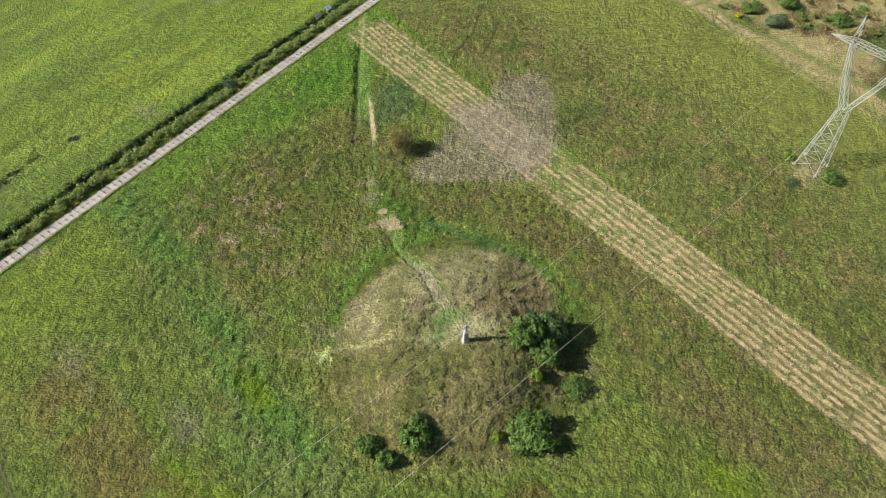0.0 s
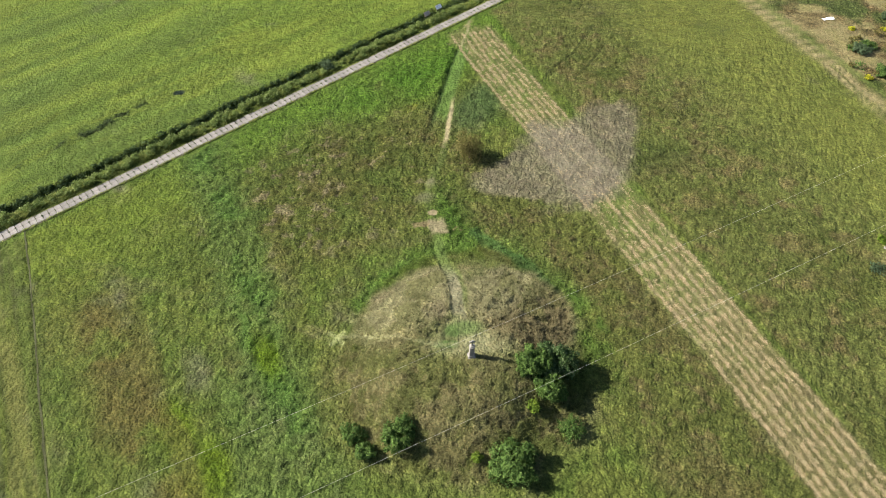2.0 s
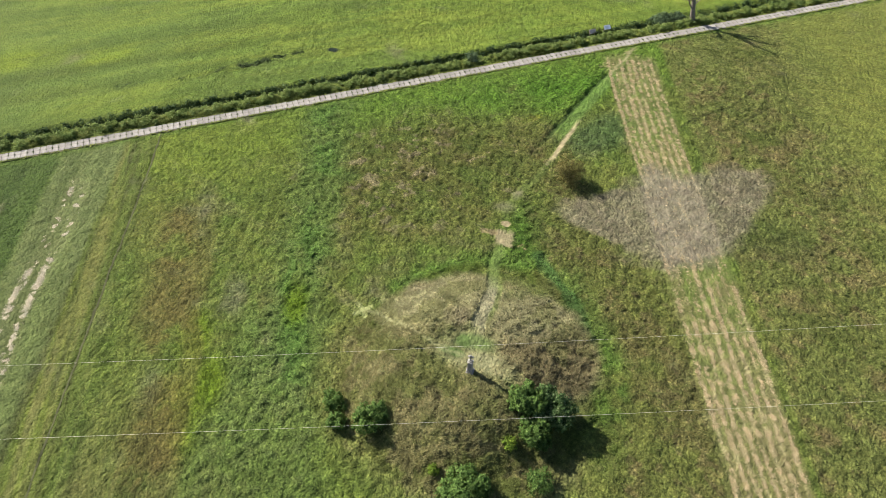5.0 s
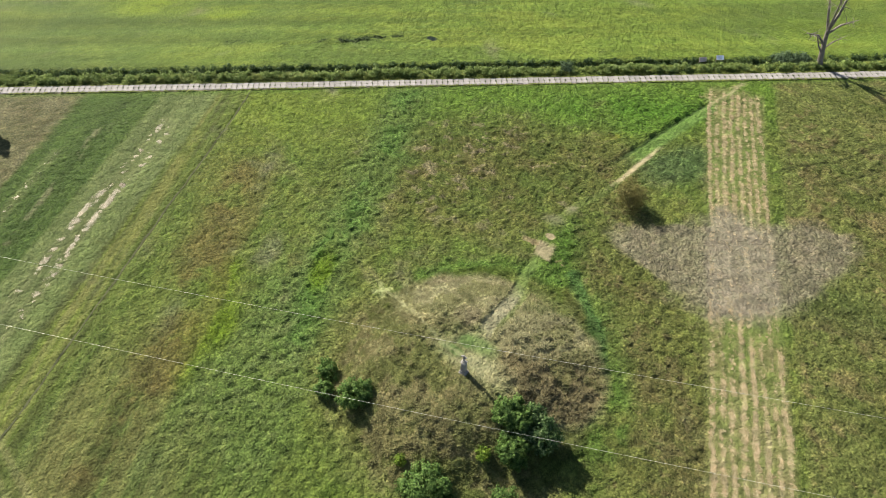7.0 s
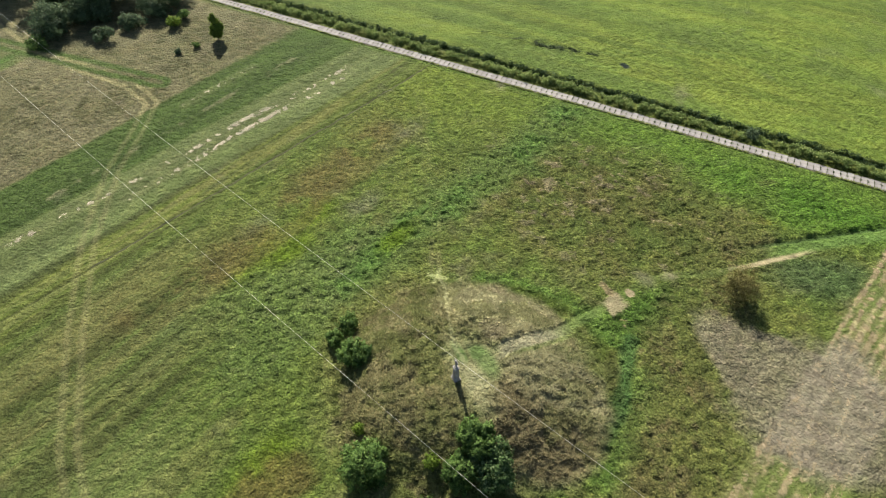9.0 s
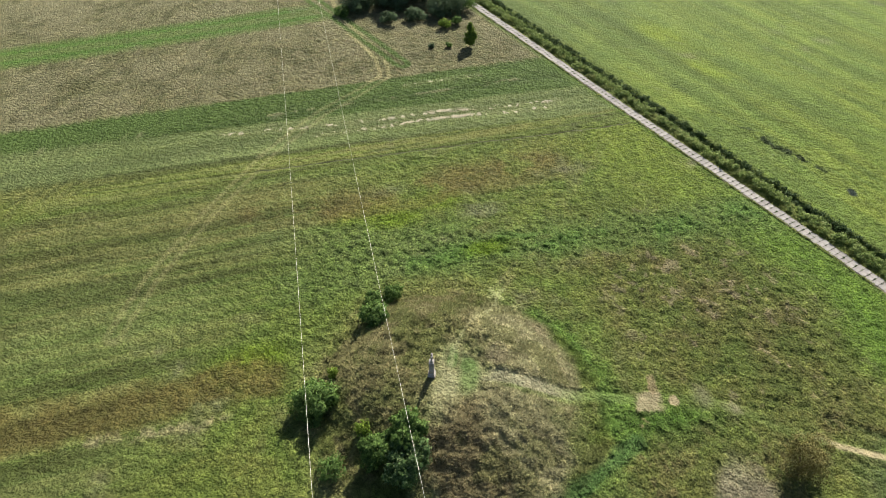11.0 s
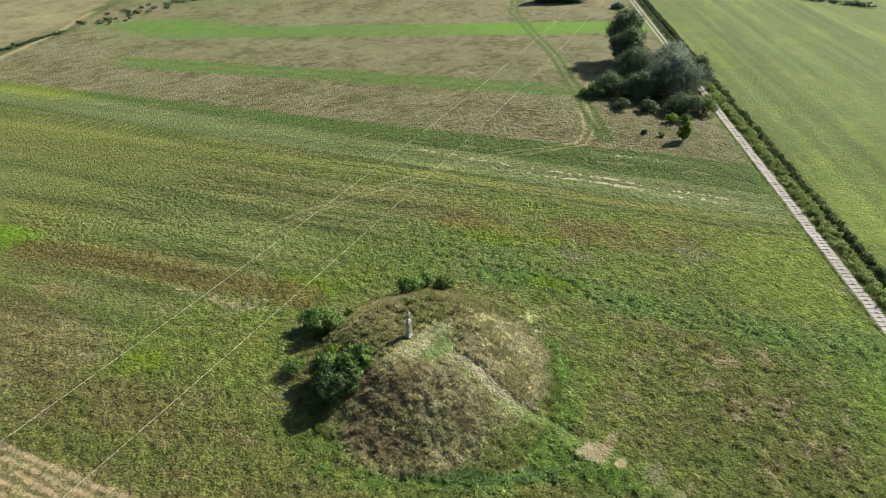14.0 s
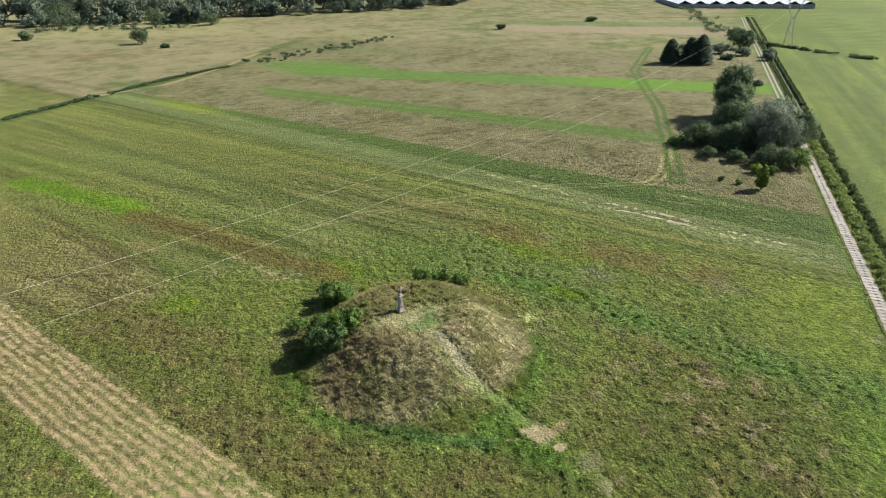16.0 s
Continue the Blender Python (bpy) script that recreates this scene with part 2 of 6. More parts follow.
    lay((0.150, 0.108, 0.060), scrub * sstep(4, 8, sc + 8 * (n8 - 0.5)) * sstep(0.42, 0.56, mix) * 0.85, 0.9)
    lay((0.085, 0.118, 0.040), scrub * sstep(3, 7, sc) * sstep(0.50, 0.62, n8) * 0.85, 0.9)
    lane = np.abs(seg_dist(x, y, [(38, 152), (43.8, 144.3), (50.6, 135.9), (56.7, 127), (61.5, 118), (66.5, 110), (80, 90), (95, 70)]))
    lay((0.330, 0.270, 0.170), (1 - sstep(0.25, 0.8, np.abs(lane - 0.9) + 0.8 * (n1 - 0.5))) * 0.45, 0.2)
    lay((0.115, 0.125, 0.045), (1 - sstep(0.15, 0.5, lane)) * 0.7, 0.4)
    lay((0.290, 0.235, 0.150), blob(x, y, 61.0, 77.6, 3.2, 2.2, 0.9, 0.7) * (0.4 + n3) * 0.8, 0.3)
    lay((0.105, 0.140, 0.034), (1 - sstep(0.6, 1.4, np.abs(side(x, y, (88, 90), (54.5, 134))))) * beyond_strip * 0.7, 0.1)
    # south and west strips, all along the same way
    west = 1 - sstep(-20, -15.5, v[1] + 2.0 * (n8 - 0.5))
    south = (1 - sstep(4, 22, y - 0.15 * x + 6 * (n8 - 0.5))) * (1 - west)
    mown = np.maximum(west, south)
    lay((0.120, 0.148, 0.040), west * 0.85, 0.3)
    lay((0.108, 0.146, 0.044), south * 0.7, 0.5)
    for off, width, v0a, v0b, (tr, tg, tb), k in ((-23, 5.0, -140, 70, (0.136, 0.148, 0.034), 0.7), (-13, 4.5, -140, 14, (0.138, 0.124, 0.048), 0.65), (-4, 3.0, -140, 2, (0.150, 0.142, 0.062), 0.6),
                                          (1.5, 2.4, -140, -2, (0.086, 0.110, 0.034), 0.6), (7.0, 2.6, -140, -6, (0.150, 0.146, 0.066), 0.6), (12.5, 2.2, -120, -8, (0.092, 0.112, 0.036), 0.6),
                                          (30.5, 3.4, -90, -8, (0.158, 0.160, 0.066), 0.65), (-12, 3.5, 16, 60, (0.134, 0.142, 0.042), 0.5), (-5, 2.0, 20, 62, (0.138, 0.110, 0.044), 0.5)):
        band = (1 - sstep(0.55, 1.15, np.abs(v[1] - off + 3.0 * (n8 - 0.5) + 1.2 * (n3 - 0.5)) / width)) * sstep(v0a - 12, v0a + 4, v[0]) * (1 - sstep(v0b - 6, v0b + 10, v[0] + 8 * (n8 - 0.5)))
        lay((tr * 0.95, tg * 1.02, tb), band * k, 0.35)
    lay((0.160, 0.144, 0.062), mown * sstep(0.50, 0.62, streak) * 0.5)
    lay((0.086, 0.116, 0.032), mown * sstep(0.52, 0.66, 1 - streak) * 0.45)
    lay((0.074, 0.084, 0.028), mown * sstep(0.53, 0.60, line) * 0.75)
    lay((0.168, 0.166, 0.070), mown * sstep(0.56, 0.66, 1 - line) * 0.45)
    lay((0.076, 0.130, 0.026), (1 - sstep(2.5, 6.0, np.abs(side(x, y, (85, -62), (69, -50))))) * sstep(58, 68, x) * 0.7, 0.3)
    rb = sstep(0, 3, side(x, y, (73, -30), (36, 15)) * -1.0) * sstep(33, 40, x) * (1 - sstep(22, 28, y))
    lay((0.195, 0.165, 0.092), rb * (0.3 + 0.7 * mix), 0.7)
    lay((0.085, 0.072, 0.034), rb * sstep(0.56, 0.64, fbm(v[0] / 14.0, v[1], 1.2, 26, 2)) * 0.45)
    for cx, cy in ((18.6, 21.0), (40.6, 20.9), (25.5, 12.2), (22, 17)):
        lay((0.29, 0.25, 0.16), blob(x, y, cx, cy, 3.0, 0.8, 2.35, 0.7) * sstep(0.45, 0.6, n1) * 0.8)
    olive = chain([(-50, 37.5), (-39, 27.5), (-30, 20), (-20.6, 10.5), (-14.5, 2)], 1.0, 6.0, 7.0)
    lay((0.132, 0.100, 0.042), olive * sstep(0.38, 0.56, mix) * 0.7, 0.5)
    edge_up, edge_low = side(x, y, (20.0, -80.3), (-27.4, -25.1)), side(x, y, (30.3, -74.0), (-47.2, 14.2))
    light = sstep(-0.5, 0.5, edge_low + 0.8 * (n3 - 0.5)) * (1 - sstep(-0.6, 0.6, edge_up + 0.8 * (n3 - 0.5)))
    lay((0.138, 0.164, 0.072), light * 0.85, 0.35)
    lay((0.098, 0.126, 0.044), light * sstep(0.5, 0.62, streak) * 0.5)
    lay((0.060, 0.072, 0.026), (1 - sstep(0.25, 0.95, np.abs(edge_low + 0.4 * (n3 - 0.5)))) * (1 - sstep(20, 60, v[0])) * 0.8)
    dark = sstep(-0.6, 0.6, edge_up + 0.8 * (n3 - 0.5)) * sstep(-47.5, -46.3, v[1])
    lay((0.068, 0.108, 0.029), dark * 0.9, 0.5)
    lay((0.165, 0.190, 0.030), blob(x, y, 44, -108, 16, 4.5, 2.25, 0.7) * 0.7, 0.3)
    lay((0.166, 0.172, 0.052), mown * sstep(15, 60, -v[0]) * sstep(-26, -20, v[1]) * 0.45)
    # bands and furrows of the southern field, by their middle lines
    for pts, inner, outer, wob, rgb, k, growth in (
            ([(67, -61.6), (50, -46), (33, -30.6), (28, -14), (9, 5)], 2.0, 9.0, 9.0, (0.140, 0.166, 0.062), 0.45, 0.45),
            ([(88, -100), (66.4, -72.5), (40.2, -45.2), (22.3, -23.6), (4.8, -2.4)], 0.5, 3.0, 3.0, (0.080, 0.100, 0.034), 0.75, 0.5),
            ([(54.2, -42.3), (32.8, -21.5), (25.5, -12.0)], 0.3, 1.1, 0.8, (0.062, 0.074, 0.026), 0.8, 0.3),
            ([(45.5, -33.4), (35.2, -25.5), (22.7, -12.1)], 0.3, 1.1, 0.8, (0.070, 0.080, 0.028), 0.6, 0.3),
            ([(74, -40.5), (61, -29.5), (53, -22.6), (46.5, -16.5)], 1.6, 4.6, 3.0, (0.112, 0.190, 0.016), 0.95, 0.3),
            ([(46.0, -12.5), (37.5, -5.0), (28.3, 3.6), (19.9, 12.9), (10.1, 22.7)], 1.6, 4.2, 4.0, (0.126, 0.103, 0.038), 0.8, 0.5),
            ([(67.2, -22.7), (52.4, -5.0), (40.5, 11.0)], 0.3, 1.1, 0.8, (0.074, 0.066, 0.028), 0.75, 0.3),
            ([(65.6, -15.8), (53.6, -1.6), (43.1, 12.1)], 0.3, 1.1, 0.8, (0.074, 0.066, 0.028), 0.75, 0.3),
            ([(61.8, -15.5), (43.7, 7.3)], 0.3, 1.1, 0.8, (0.082, 0.072, 0.030), 0.7, 0.3),
            ([(59.2, 10.5), (45.7, 13.1)], 0.15, 0.8, 0.5, (0.070, 0.060, 0.028), 0.7, 0.3)):
        lay(rgb, chain(pts, inner, outer, wob) * k * (0.7 + 0.6 * n1), growth)
    lay((0.225, 0.170, 0.090), blob(x, y, 42.4, 2.8, 3.5, 1.6, 2.35, 0.7) * (0.3 + n3) * 0.6)
    brown = 1 - sstep(-47.6, -46.4, v[1] + 1.2 * (n8 - 0.5))
    lay((0.192, 0.172, 0.110), brown, 0.6)
    lay((0.136, 0.136, 0.062), brown * sstep(0.44, 0.60, mix) * 0.5)
    lay((0.245, 0.205, 0.130), brown * sstep(0.56, 0.66, n1 * 0.4 + n3 * 0.6) * 0.65)
    fk = 0.65 * fbm(x, y, 1.9, 27, 4) + 0.35 * n8
    lay((0.082, 0.078, 0.036), brown * sstep(0.50, 0.66, fk) * 0.65)
    lay((0.280, 0.245, 0.170), brown * sstep(0.56, 0.74, 1 - fk) * 0.4)
    g1 = side(x, y, (9.3, -109.4), (-83, -28.8))
    w1 = sstep(0.2, 1.2, g1) * (1 - sstep(11.6, 12.8, g1)) * (1 - sstep(14, 26, x)) * sstep(-90, -80, x + 6 * (n8 - 0.5))
    lay((0.108, 0.156, 0.044), w1 * 0.8, 0.35)
    lay((0.078, 0.160, 0.028), (1 - sstep(0.5, 1.3, np.abs(np.abs(g1 - 6.5) - 2.6))) * w1 * 0.8)
    g2 = side(x, y, (-47, -126), (-108.3, -95.8))
    w2 = sstep(-0.5, 1.0, g2) * (1 - sstep(17.5, 19, g2)) * (1 - sstep(0, 22, x))
    lay((0.092, 0.185, 0.034), w2 * 0.75, 0.3)
    lay((0.125, 0.230, 0.030), w2 * sstep(80, 110, -x) * 0.8, 0.3)
    # far mixed land, its colours lifted a little in place of haze
    far = sstep(205, 235, -(x * 0.5 + y * 0.86))
    lay((0.225, 0.205, 0.135), far * 0.8)
    lay((0.125, 0.155, 0.055), far * sstep(0.46, 0.6, n30 * 0.6 + n8 * 0.4) * 0.8)
    lay((0.250, 0.205, 0.130), far * sstep(0.52, 0.62, 1 - n8) * 0.5)
    lft = side(x, y, (98, -103), (79, -129))
    dch = side(x, y, (79, -129), (18, -220))
    lay((0.250, 0.215, 0.145), sstep(-1, 1.5, dch) * (y < -118) * 0.9, 0.6)
    lay((0.150, 0.165, 0.075), sstep(-1, 1.5, dch) * (y < -118) * sstep(0.48, 0.64, n30 * 0.5 + n8 * 0.5) * 0.6)
    lay((0.300, 0.275, 0.165), sstep(-1, 1.5, dch) * (1 - sstep(-300, -275, y)) * sstep(10, 60, x) * 0.8)
    lay((0.150, 0.164, 0.050), sstep(0, 1.5, lft) * sstep(0, 2, side(x, y, (120, -176), (79, -129)) * -1) * 0.9, 0.2)
    lay((0.072, 0.104, 0.032), chain([(150, -40), (98, -103), (79, -129), (35, -178), (18, -220), (-20, -290)], 1.5, 4.6, 3.0) * 0.85, 0.8)
    lay((0.340, 0.270, 0.180), (1 - sstep(0.6, 1.6, np.abs(seg_dist(x, y, [(95, -147), (78.5, -129.5), (54.4, -146.6), (35.2, -177.6), (21, -212)]) - 1.6))) * 0.85, 0.05)
    lay((0.100, 0.190, 0.034), blob(x, y, -2, -172, 26, 11, 2.6, 0.6) * (0.5 + 0.6 * n8) * 0.9, 0.3)
    lay((0.078, 0.120, 0.036), blob(x, y, 68, -150, 15, 6, 2.25, 0.7) * (0.5 + 0.6 * n8), 0.6)
    lay((0.120, 0.160, 0.062), blob(x, y, -20, -215, 40, 8, 2.5, 0.6) * (0.4 + 0.8 * n8) * 0.7)
    lay((0.300, 0.255, 0.165), (blob(x, y, 36, -208, 22, 9, 2.3, 0.7) + blob(x, y, -11, -275, 60, 16, 2.7, 0.7)) * (0.3 + 0.9 * n8) * 0.7)
    lay((0.190, 0.130, 0.080), blob(x, y, 100, -225, 26, 8, 2.7, 0.7) * n8 * 0.9)
    dry = np.clip(far + sstep(-1, 1.5, dch) * (y < -118), 0, 1)
    fk2 = 0.6 * fbm(x, y, 7.0, 28, 4) + 0.4 * n3
    lay((0.300, 0.258, 0.170), dry * sstep(0.52, 0.64, fk2) * 0.5)
    lay((0.110, 0.118, 0.050), dry * sstep(0.53, 0.64, 1 - fk2) * 0.5)
    fallow = sstep(-1.5, 1.5, side(x, y, (-110, -262), (-232, -206))) * (1 - sstep(-1.5, 1.5, side(x, y, (-110, -290), (-232, -244))))
    lay((0.290, 0.225, 0.180), fallow * sstep(-250, -236, x) * (1 - sstep(-128, -110, x)) * 0.85, 0.2)
    lay((0.100, 0.165, 0.060), sstep(0, 3, side(x, y, (-110, -292), (-232, -246))) * (1 - sstep(20, 26, side(x, y, (-110, -292), (-232, -246)))) * sstep(-260, -240, x) * (1 - sstep(-150, -120, x)) * 0.6, 0.2)
    # bright meadow beyond the ditch
    beyond = sstep(6.2, 7.4, d)
    sk = fbm(u / 8.0, d, 1.8, 9, 3)
    n60 = fbm(x, y, 60.0, 8)
    lay((0.128, 0.174, 0.034), beyond, 0.24)
    lay((0.100, 0.142, 0.034), beyond * sstep(0.42, 0.62, n60) * 0.8)
    lay((0.172, 0.204, 0.040), beyond * sstep(0.48, 0.66, sk) * 0.45)
    lay((0.102, 0.146, 0.034), beyond * sstep(0.54, 0.66, mix) * 0.35)
    lay((0.200, 0.250, 0.022), beyond * (blob(x, y, -111, 45, 9, 4, 0.97, 0.7) + blob(x, y, -100, 56, 7, 2.5, 0.97, 0.7)) * 0.75)
    lay((0.112, 0.146, 0.060), beyond * sstep(30, 100, -u) * 0.5)
    squig = np.abs(seg_dist(x, y, [(-88, 52), (-80, 63), (-76.5, 68.5), (-72, 77), (-69.5, 81), (-68.4, 85)]) + 2.4 * (n3 - 0.5))
    lay((0.036, 0.056, 0.026), beyond * (1 - sstep(0.2, 1.2, squig)) * sstep(0.42, 0.56, n1 * 0.5 + n8 * 0.5) * 0.9, 0.9)
    sk2 = 0.7 * fbm(u / 4.0, d, 7.0, 29, 4) + 0.3 * n8
    lay((0.100, 0.138, 0.036), beyond * sstep(0.52, 0.62, sk2) * 0.5)
    lay((0.172, 0.202, 0.040), beyond * sstep(0.54, 0.68, 1 - sk2) * 0.4)
    lay((0.016, 0.026, 0.024), blob(x, y, -64.6, 86.3, 1.2, 0.7, 0.5, 0.35))
    # verge and ditch
    lay((0.092, 0.125, 0.030), sstep(1.1, 1.5, d) * (1 - sstep(6.2, 7.2, d)), 0.6)
    lay((0.160, 0.200, 0.050), sstep(1.6, 2.1, d) * (1 - sstep(3.8, 4.2, d)) * 0.85)
    # ground laid darker within the ditch cut
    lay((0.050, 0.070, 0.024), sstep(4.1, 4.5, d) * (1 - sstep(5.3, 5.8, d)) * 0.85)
    lay((0.105, 0.155, 0.032), sstep(-3.0, -1.5, d) * (1 - sstep(1.1, 1.4, d)) * 0.7, 0.4)
    # straw strip: mown and raked in rows
    strip = sstep(-0.7, 0.5, sd - strip_west(sa) + 0.8 * (n3 - 0.5)) * (1 - sstep(-0.5, 0.7, sd - strip_east(sa) + 0.8 * (n3 - 0.5))) * sstep(-3.5, -0.5, sa + 2 * n3)
    rd = sd - strip_west(sa) - 0.5 + 1.1 * (fbm(sa / 6.0, sd / 3.0, 1.5, 15) - 0.5) + 0.35 * (n1 - 0.5)
    rows = (0.5 + 0.5 * np.cos(rd * 2 * math.pi / ROW_GAP)) * straw_strength(sa, np.round(rd / ROW_GAP))
    lay((0.115, 0.140, 0.044), strip * 0.9, 0.1)
    lay((0.165, 0.150, 0.070), strip * sstep(0.5, 0.62, n3) * 0.6)
    lay((0.165, 0.145, 0.075), strip * sstep(50, 75, sa) * 0.35)
    lay((0.110, 0.092, 0.045), strip * sstep(68, 92, sa) * 0.6)
    lay((0.395, 0.322, 0.208), strip * sstep(0.42, 0.80, rows * (0.25 + 1.2 * fbm(x, y, 0.9, 75, 3))) * (0.8 - 0.26 * sstep(60, 90, sa)))
    lay((0.245, 0.195, 0.120), strip * sstep(0.50, 0.64, fbm(sa / 2.5, sd, 1.0, 76, 3)) * (0.2 + 0.18 * sstep(45, 90, sa)))
    for cx, cy, rx, ry, turn in ((-16.9, 123.0, 2.0, 0.7, 1.5), (-18.2, 115.6, 1.3, 0.6, 0.4), (-12.5, 121.0, 1.6, 0.6, 0.6)):
        lay((0.30, 0.245, 0.155), blob(x, y, cx, cy, rx, ry, turn, 0.7) * sstep(0.42, 0.58, n1) * 0.8, 0.1)
    # grey-brown trampled patch across the strip
    fan = np.maximum(blob(x, y, 13.2, 89.5, 12.6, 5.6, 1.32, 0.75), np.maximum(blob(x, y, 5.8, 80.3, 10.5, 3.4, 0.28, 0.75), np.maximum(blob(x, y, 3.6, 84.5, 5.5, 3.0, 0.75, 0.75), blob(x, y, 9.8, 87.2, 8.6, 6.0, 2.35, 0.75))))
    pm = sstep(0.12, 0.50, fan + 0.5 * (n8 - 0.5) + 0.5 * (n3 - 0.5))
    lay((0.192, 0.159, 0.136), pm * (0.80 + 0.14 * strip + 0.3 * (n1 - 0.5)), 0.35 - 0.25 * strip)
    lay((0.330, 0.282, 0.225), pm * strip * sstep(0.45, 0.85, rows * (0.5 + fbm(x, y, 0.9, 75, 3))) * (0.25 + 0.45 * sstep(1.5, 3.5, sd)))
    lay((0.160, 0.132, 0.112), pm * strip * sstep(0.52, 0.62, fbm(sa, sd / 1.6, 2.2, 79, 3)) * 0.45)
    # bare ground and footpath
    pd = seg_dist(x, y, PATH_PTS)
    fp = 1 - sstep(0.35, 0.9, np.abs(pd) + 0.7 * (n3 - 0.5))
    tread = 1 - sstep(0.25, 0.60, np.abs(pd + 0.5 * (n3 - 0.5)) + 0.3 * (n1 - 0.5))
    lay((0.108, 0.142, 0.044), fp * 0.5, 0.1)
    lay((0.36, 0.285, 0.200), tread * sstep(84.5, 87.0, y + 2 * (n1 - 0.5)) * (1 - sstep(96.0, 98.5, y + 3 * (n1 - 0.5))) * 0.95, 0.0)
    lay((0.29, 0.25, 0.165), tread * sstep(0.45, 0.60, n1) * sstep(74, 76, y) * (1 - sstep(84, 86, y)) * 0.7, 0.0)
    lay((0.30, 0.26, 0.165), (1 - sstep(0.12, 0.42, np.abs(seg_dist(x, y, [(-16.0, 111.5), (-16.5, 117.0), (-16.3, 120.5), (-17.0, 124.5)])) + 0.3 * (n1 - 0.5))) * 0.75, 0.0)
    sq2 = 1 - sstep(0.8, 1.15, np.maximum(np.abs((x + 8.1) * 0.9 + (y - 66.3) * 0.43) / 1.5, np.abs((y - 66.3) * 0.9 - (x + 8.1) * 0.43) / 1.6) + 0.9 * (n1 - 0.5) + 0.6 * (n3 - 0.5))
    lay((0.275, 0.218, 0.160), sq2 * 0.9, 0.05)
    lay((0.315, 0.25, 0.175), sstep(0.5, 0.62, blob(x, y, -9.6, 68.9, 0.9, 0.7, 0.4, 0.5) * 0.8 + 0.5 * (n1 - 0.5)), 0.05)
    lay((0.26, 0.19, 0.13), sstep(0.5, 0.64, (blob(x, y, -10.6, 66.0, 1.8, 0.7, 0.4, 0.6) + blob(x, y, -4.9, 66.6, 1.1, 0.8, 0.2, 0.6)) * 0.7 + 0.7 * (n1 - 0.5)) * 0.8, 0.2)
    lay((0.215, 0.190, 0.140), (blob(x, y, -11.8, 71.8, 1.6, 1.0, 0.5, 0.8) + blob(x, y, -11.7, 75.2, 0.7, 1.0, 0.2, 0.8)) * (0.25 + 0.6 * n1), 0.05)
    dr = seg_dist(x, y, DRAIN_PTS)
    lay((0.112, 0.180, 0.050), sstep(-0.4, 0.5, -dr) * (1 - sstep(1.9, 2.8, -dr)) * sstep(88, 95, y) * (1 - sstep(113, 116, y)) * 0.8, 0.2)
    # shade along the furrow laid into the ground colour as a dark strip
    lay((0.034, 0.062, 0.020), (1 - sstep(0.12, 0.48, np.abs(dr) + 0.3 * (n1 - 0.5))) * (0.2 + 0.6 * sstep(86, 94, y)), 0.3)
    # streaks of old straw
    for pts, thin in ((OLD_STRAW[0], 0.0), (OLD_STRAW[1], 0.02), (OLD_STRAW[2], 0.10)):
        near_line = np.abs(seg_dist(x, y, pts) + 0.5 * (n3 - 0.5))
        dense = 0.60 - 0.19 * blob(x, y, -56.5, 15.5, 11.0, 5.0, 0.93, 0.3) + thin
        lay((0.37, 0.325, 0.25), (1 - sstep(0.25, 0.62, near_line)) * sstep(dense - 0.04, dense + 0.08, 0.4 * n1 + 0.6 * fbm(x, y, 0.65, 77, 2)) * 0.8, 0.0)
        lay((0.20, 0.20, 0.11), (1 - sstep(0.4, 1.5, near_line)) * 0.3)
    w = (1 - sstep(0.2, 0.7, np.abs(v[1] + 38.8 + 1.6 * (n8 - 0.5)))) * sstep(0.52, 0.62, n3 * 0.6 + n1 * 0.4)
    lay((0.30, 0.28, 0.18), w * 0.6 * (v[0] < 70))
    # tractor tracks
    for pts, tone, wt, gw in (([(-100, -42), (-82, -26), (-70, -8.5), (-63.5, -3.5), (-56, -4.5), (-45, -6.7), (-29, -7), (-11.7, -4.8), (4.2, -1.7), (14, 2)], (0.330, 0.285, 0.170), 0.9, 0.75),
                          ([(-167, -179), (-129, -127), (-104, -67), (-83, -27), (-70, -3)], (0.084, 0.135, 0.034), 0.95, 1.1),
                          ([(73.4, -30.5), (65.9, -18.8), (52, -3), (37.5, 13.9), (30, 20)], (0.090, 0.076, 0.040), 0.5, 0.6),
                          ([(20, -15), (33, 2), (44, 16), (52, 27)], (0.20, 0.16, 0.09), 0.5, 0.6)):
        td = np.abs(seg_dist(x, y, pts))
        lay(tone, (1 - sstep(0.25 * gw, gw, np.abs(td - 0.95 - 0.3 * (gw > 1)) + 0.3 * (n1 - 0.5))) * wt * np.where(v[1] > -46.5, 0.27, 1.0))
    wp = np.abs(seg_dist(x, y, [(-69.2, 42.9), (-64.1, 44.7), (-53.2, 45.5), (-40.7, 44.3), (-27.5, 44.3), (-16.4, 42.8)]))
    lay((0.215, 0.205, 0.105), (1 - sstep(0.1, 0.55, np.abs(wp - 0.5))) * (0.25 + 0.75 * sstep(-36, -12, x)) * (x < -13) * 0.6 * sstep(0.3, 0.6, 0.5 * n3 + 0.5 * n1))
    fur = np.abs(side(x, y, (-70.5, 49.3), (-24.0, -5.4)))
    lay((0.046, 0.054, 0.020), (1 - sstep(0.06, 0.28, fur + 0.15 * (n3 - 0.5))) * (v[1] < 0) * (d < -3) * 0.75)
    # the mound: dry grass on the north flanks, worn top
    r = mound_r(x, y)
    rr = r + 0.14 * (n8 - 0.5) + 0.16 * (n3 - 0.5)
    ring = sstep(0.95, 1.03, rr) * (1 - sstep(1.08, 1.26, rr + 0.3 * (n8 - 0.5))) * sstep(44, 52, y - 0.2 * x)
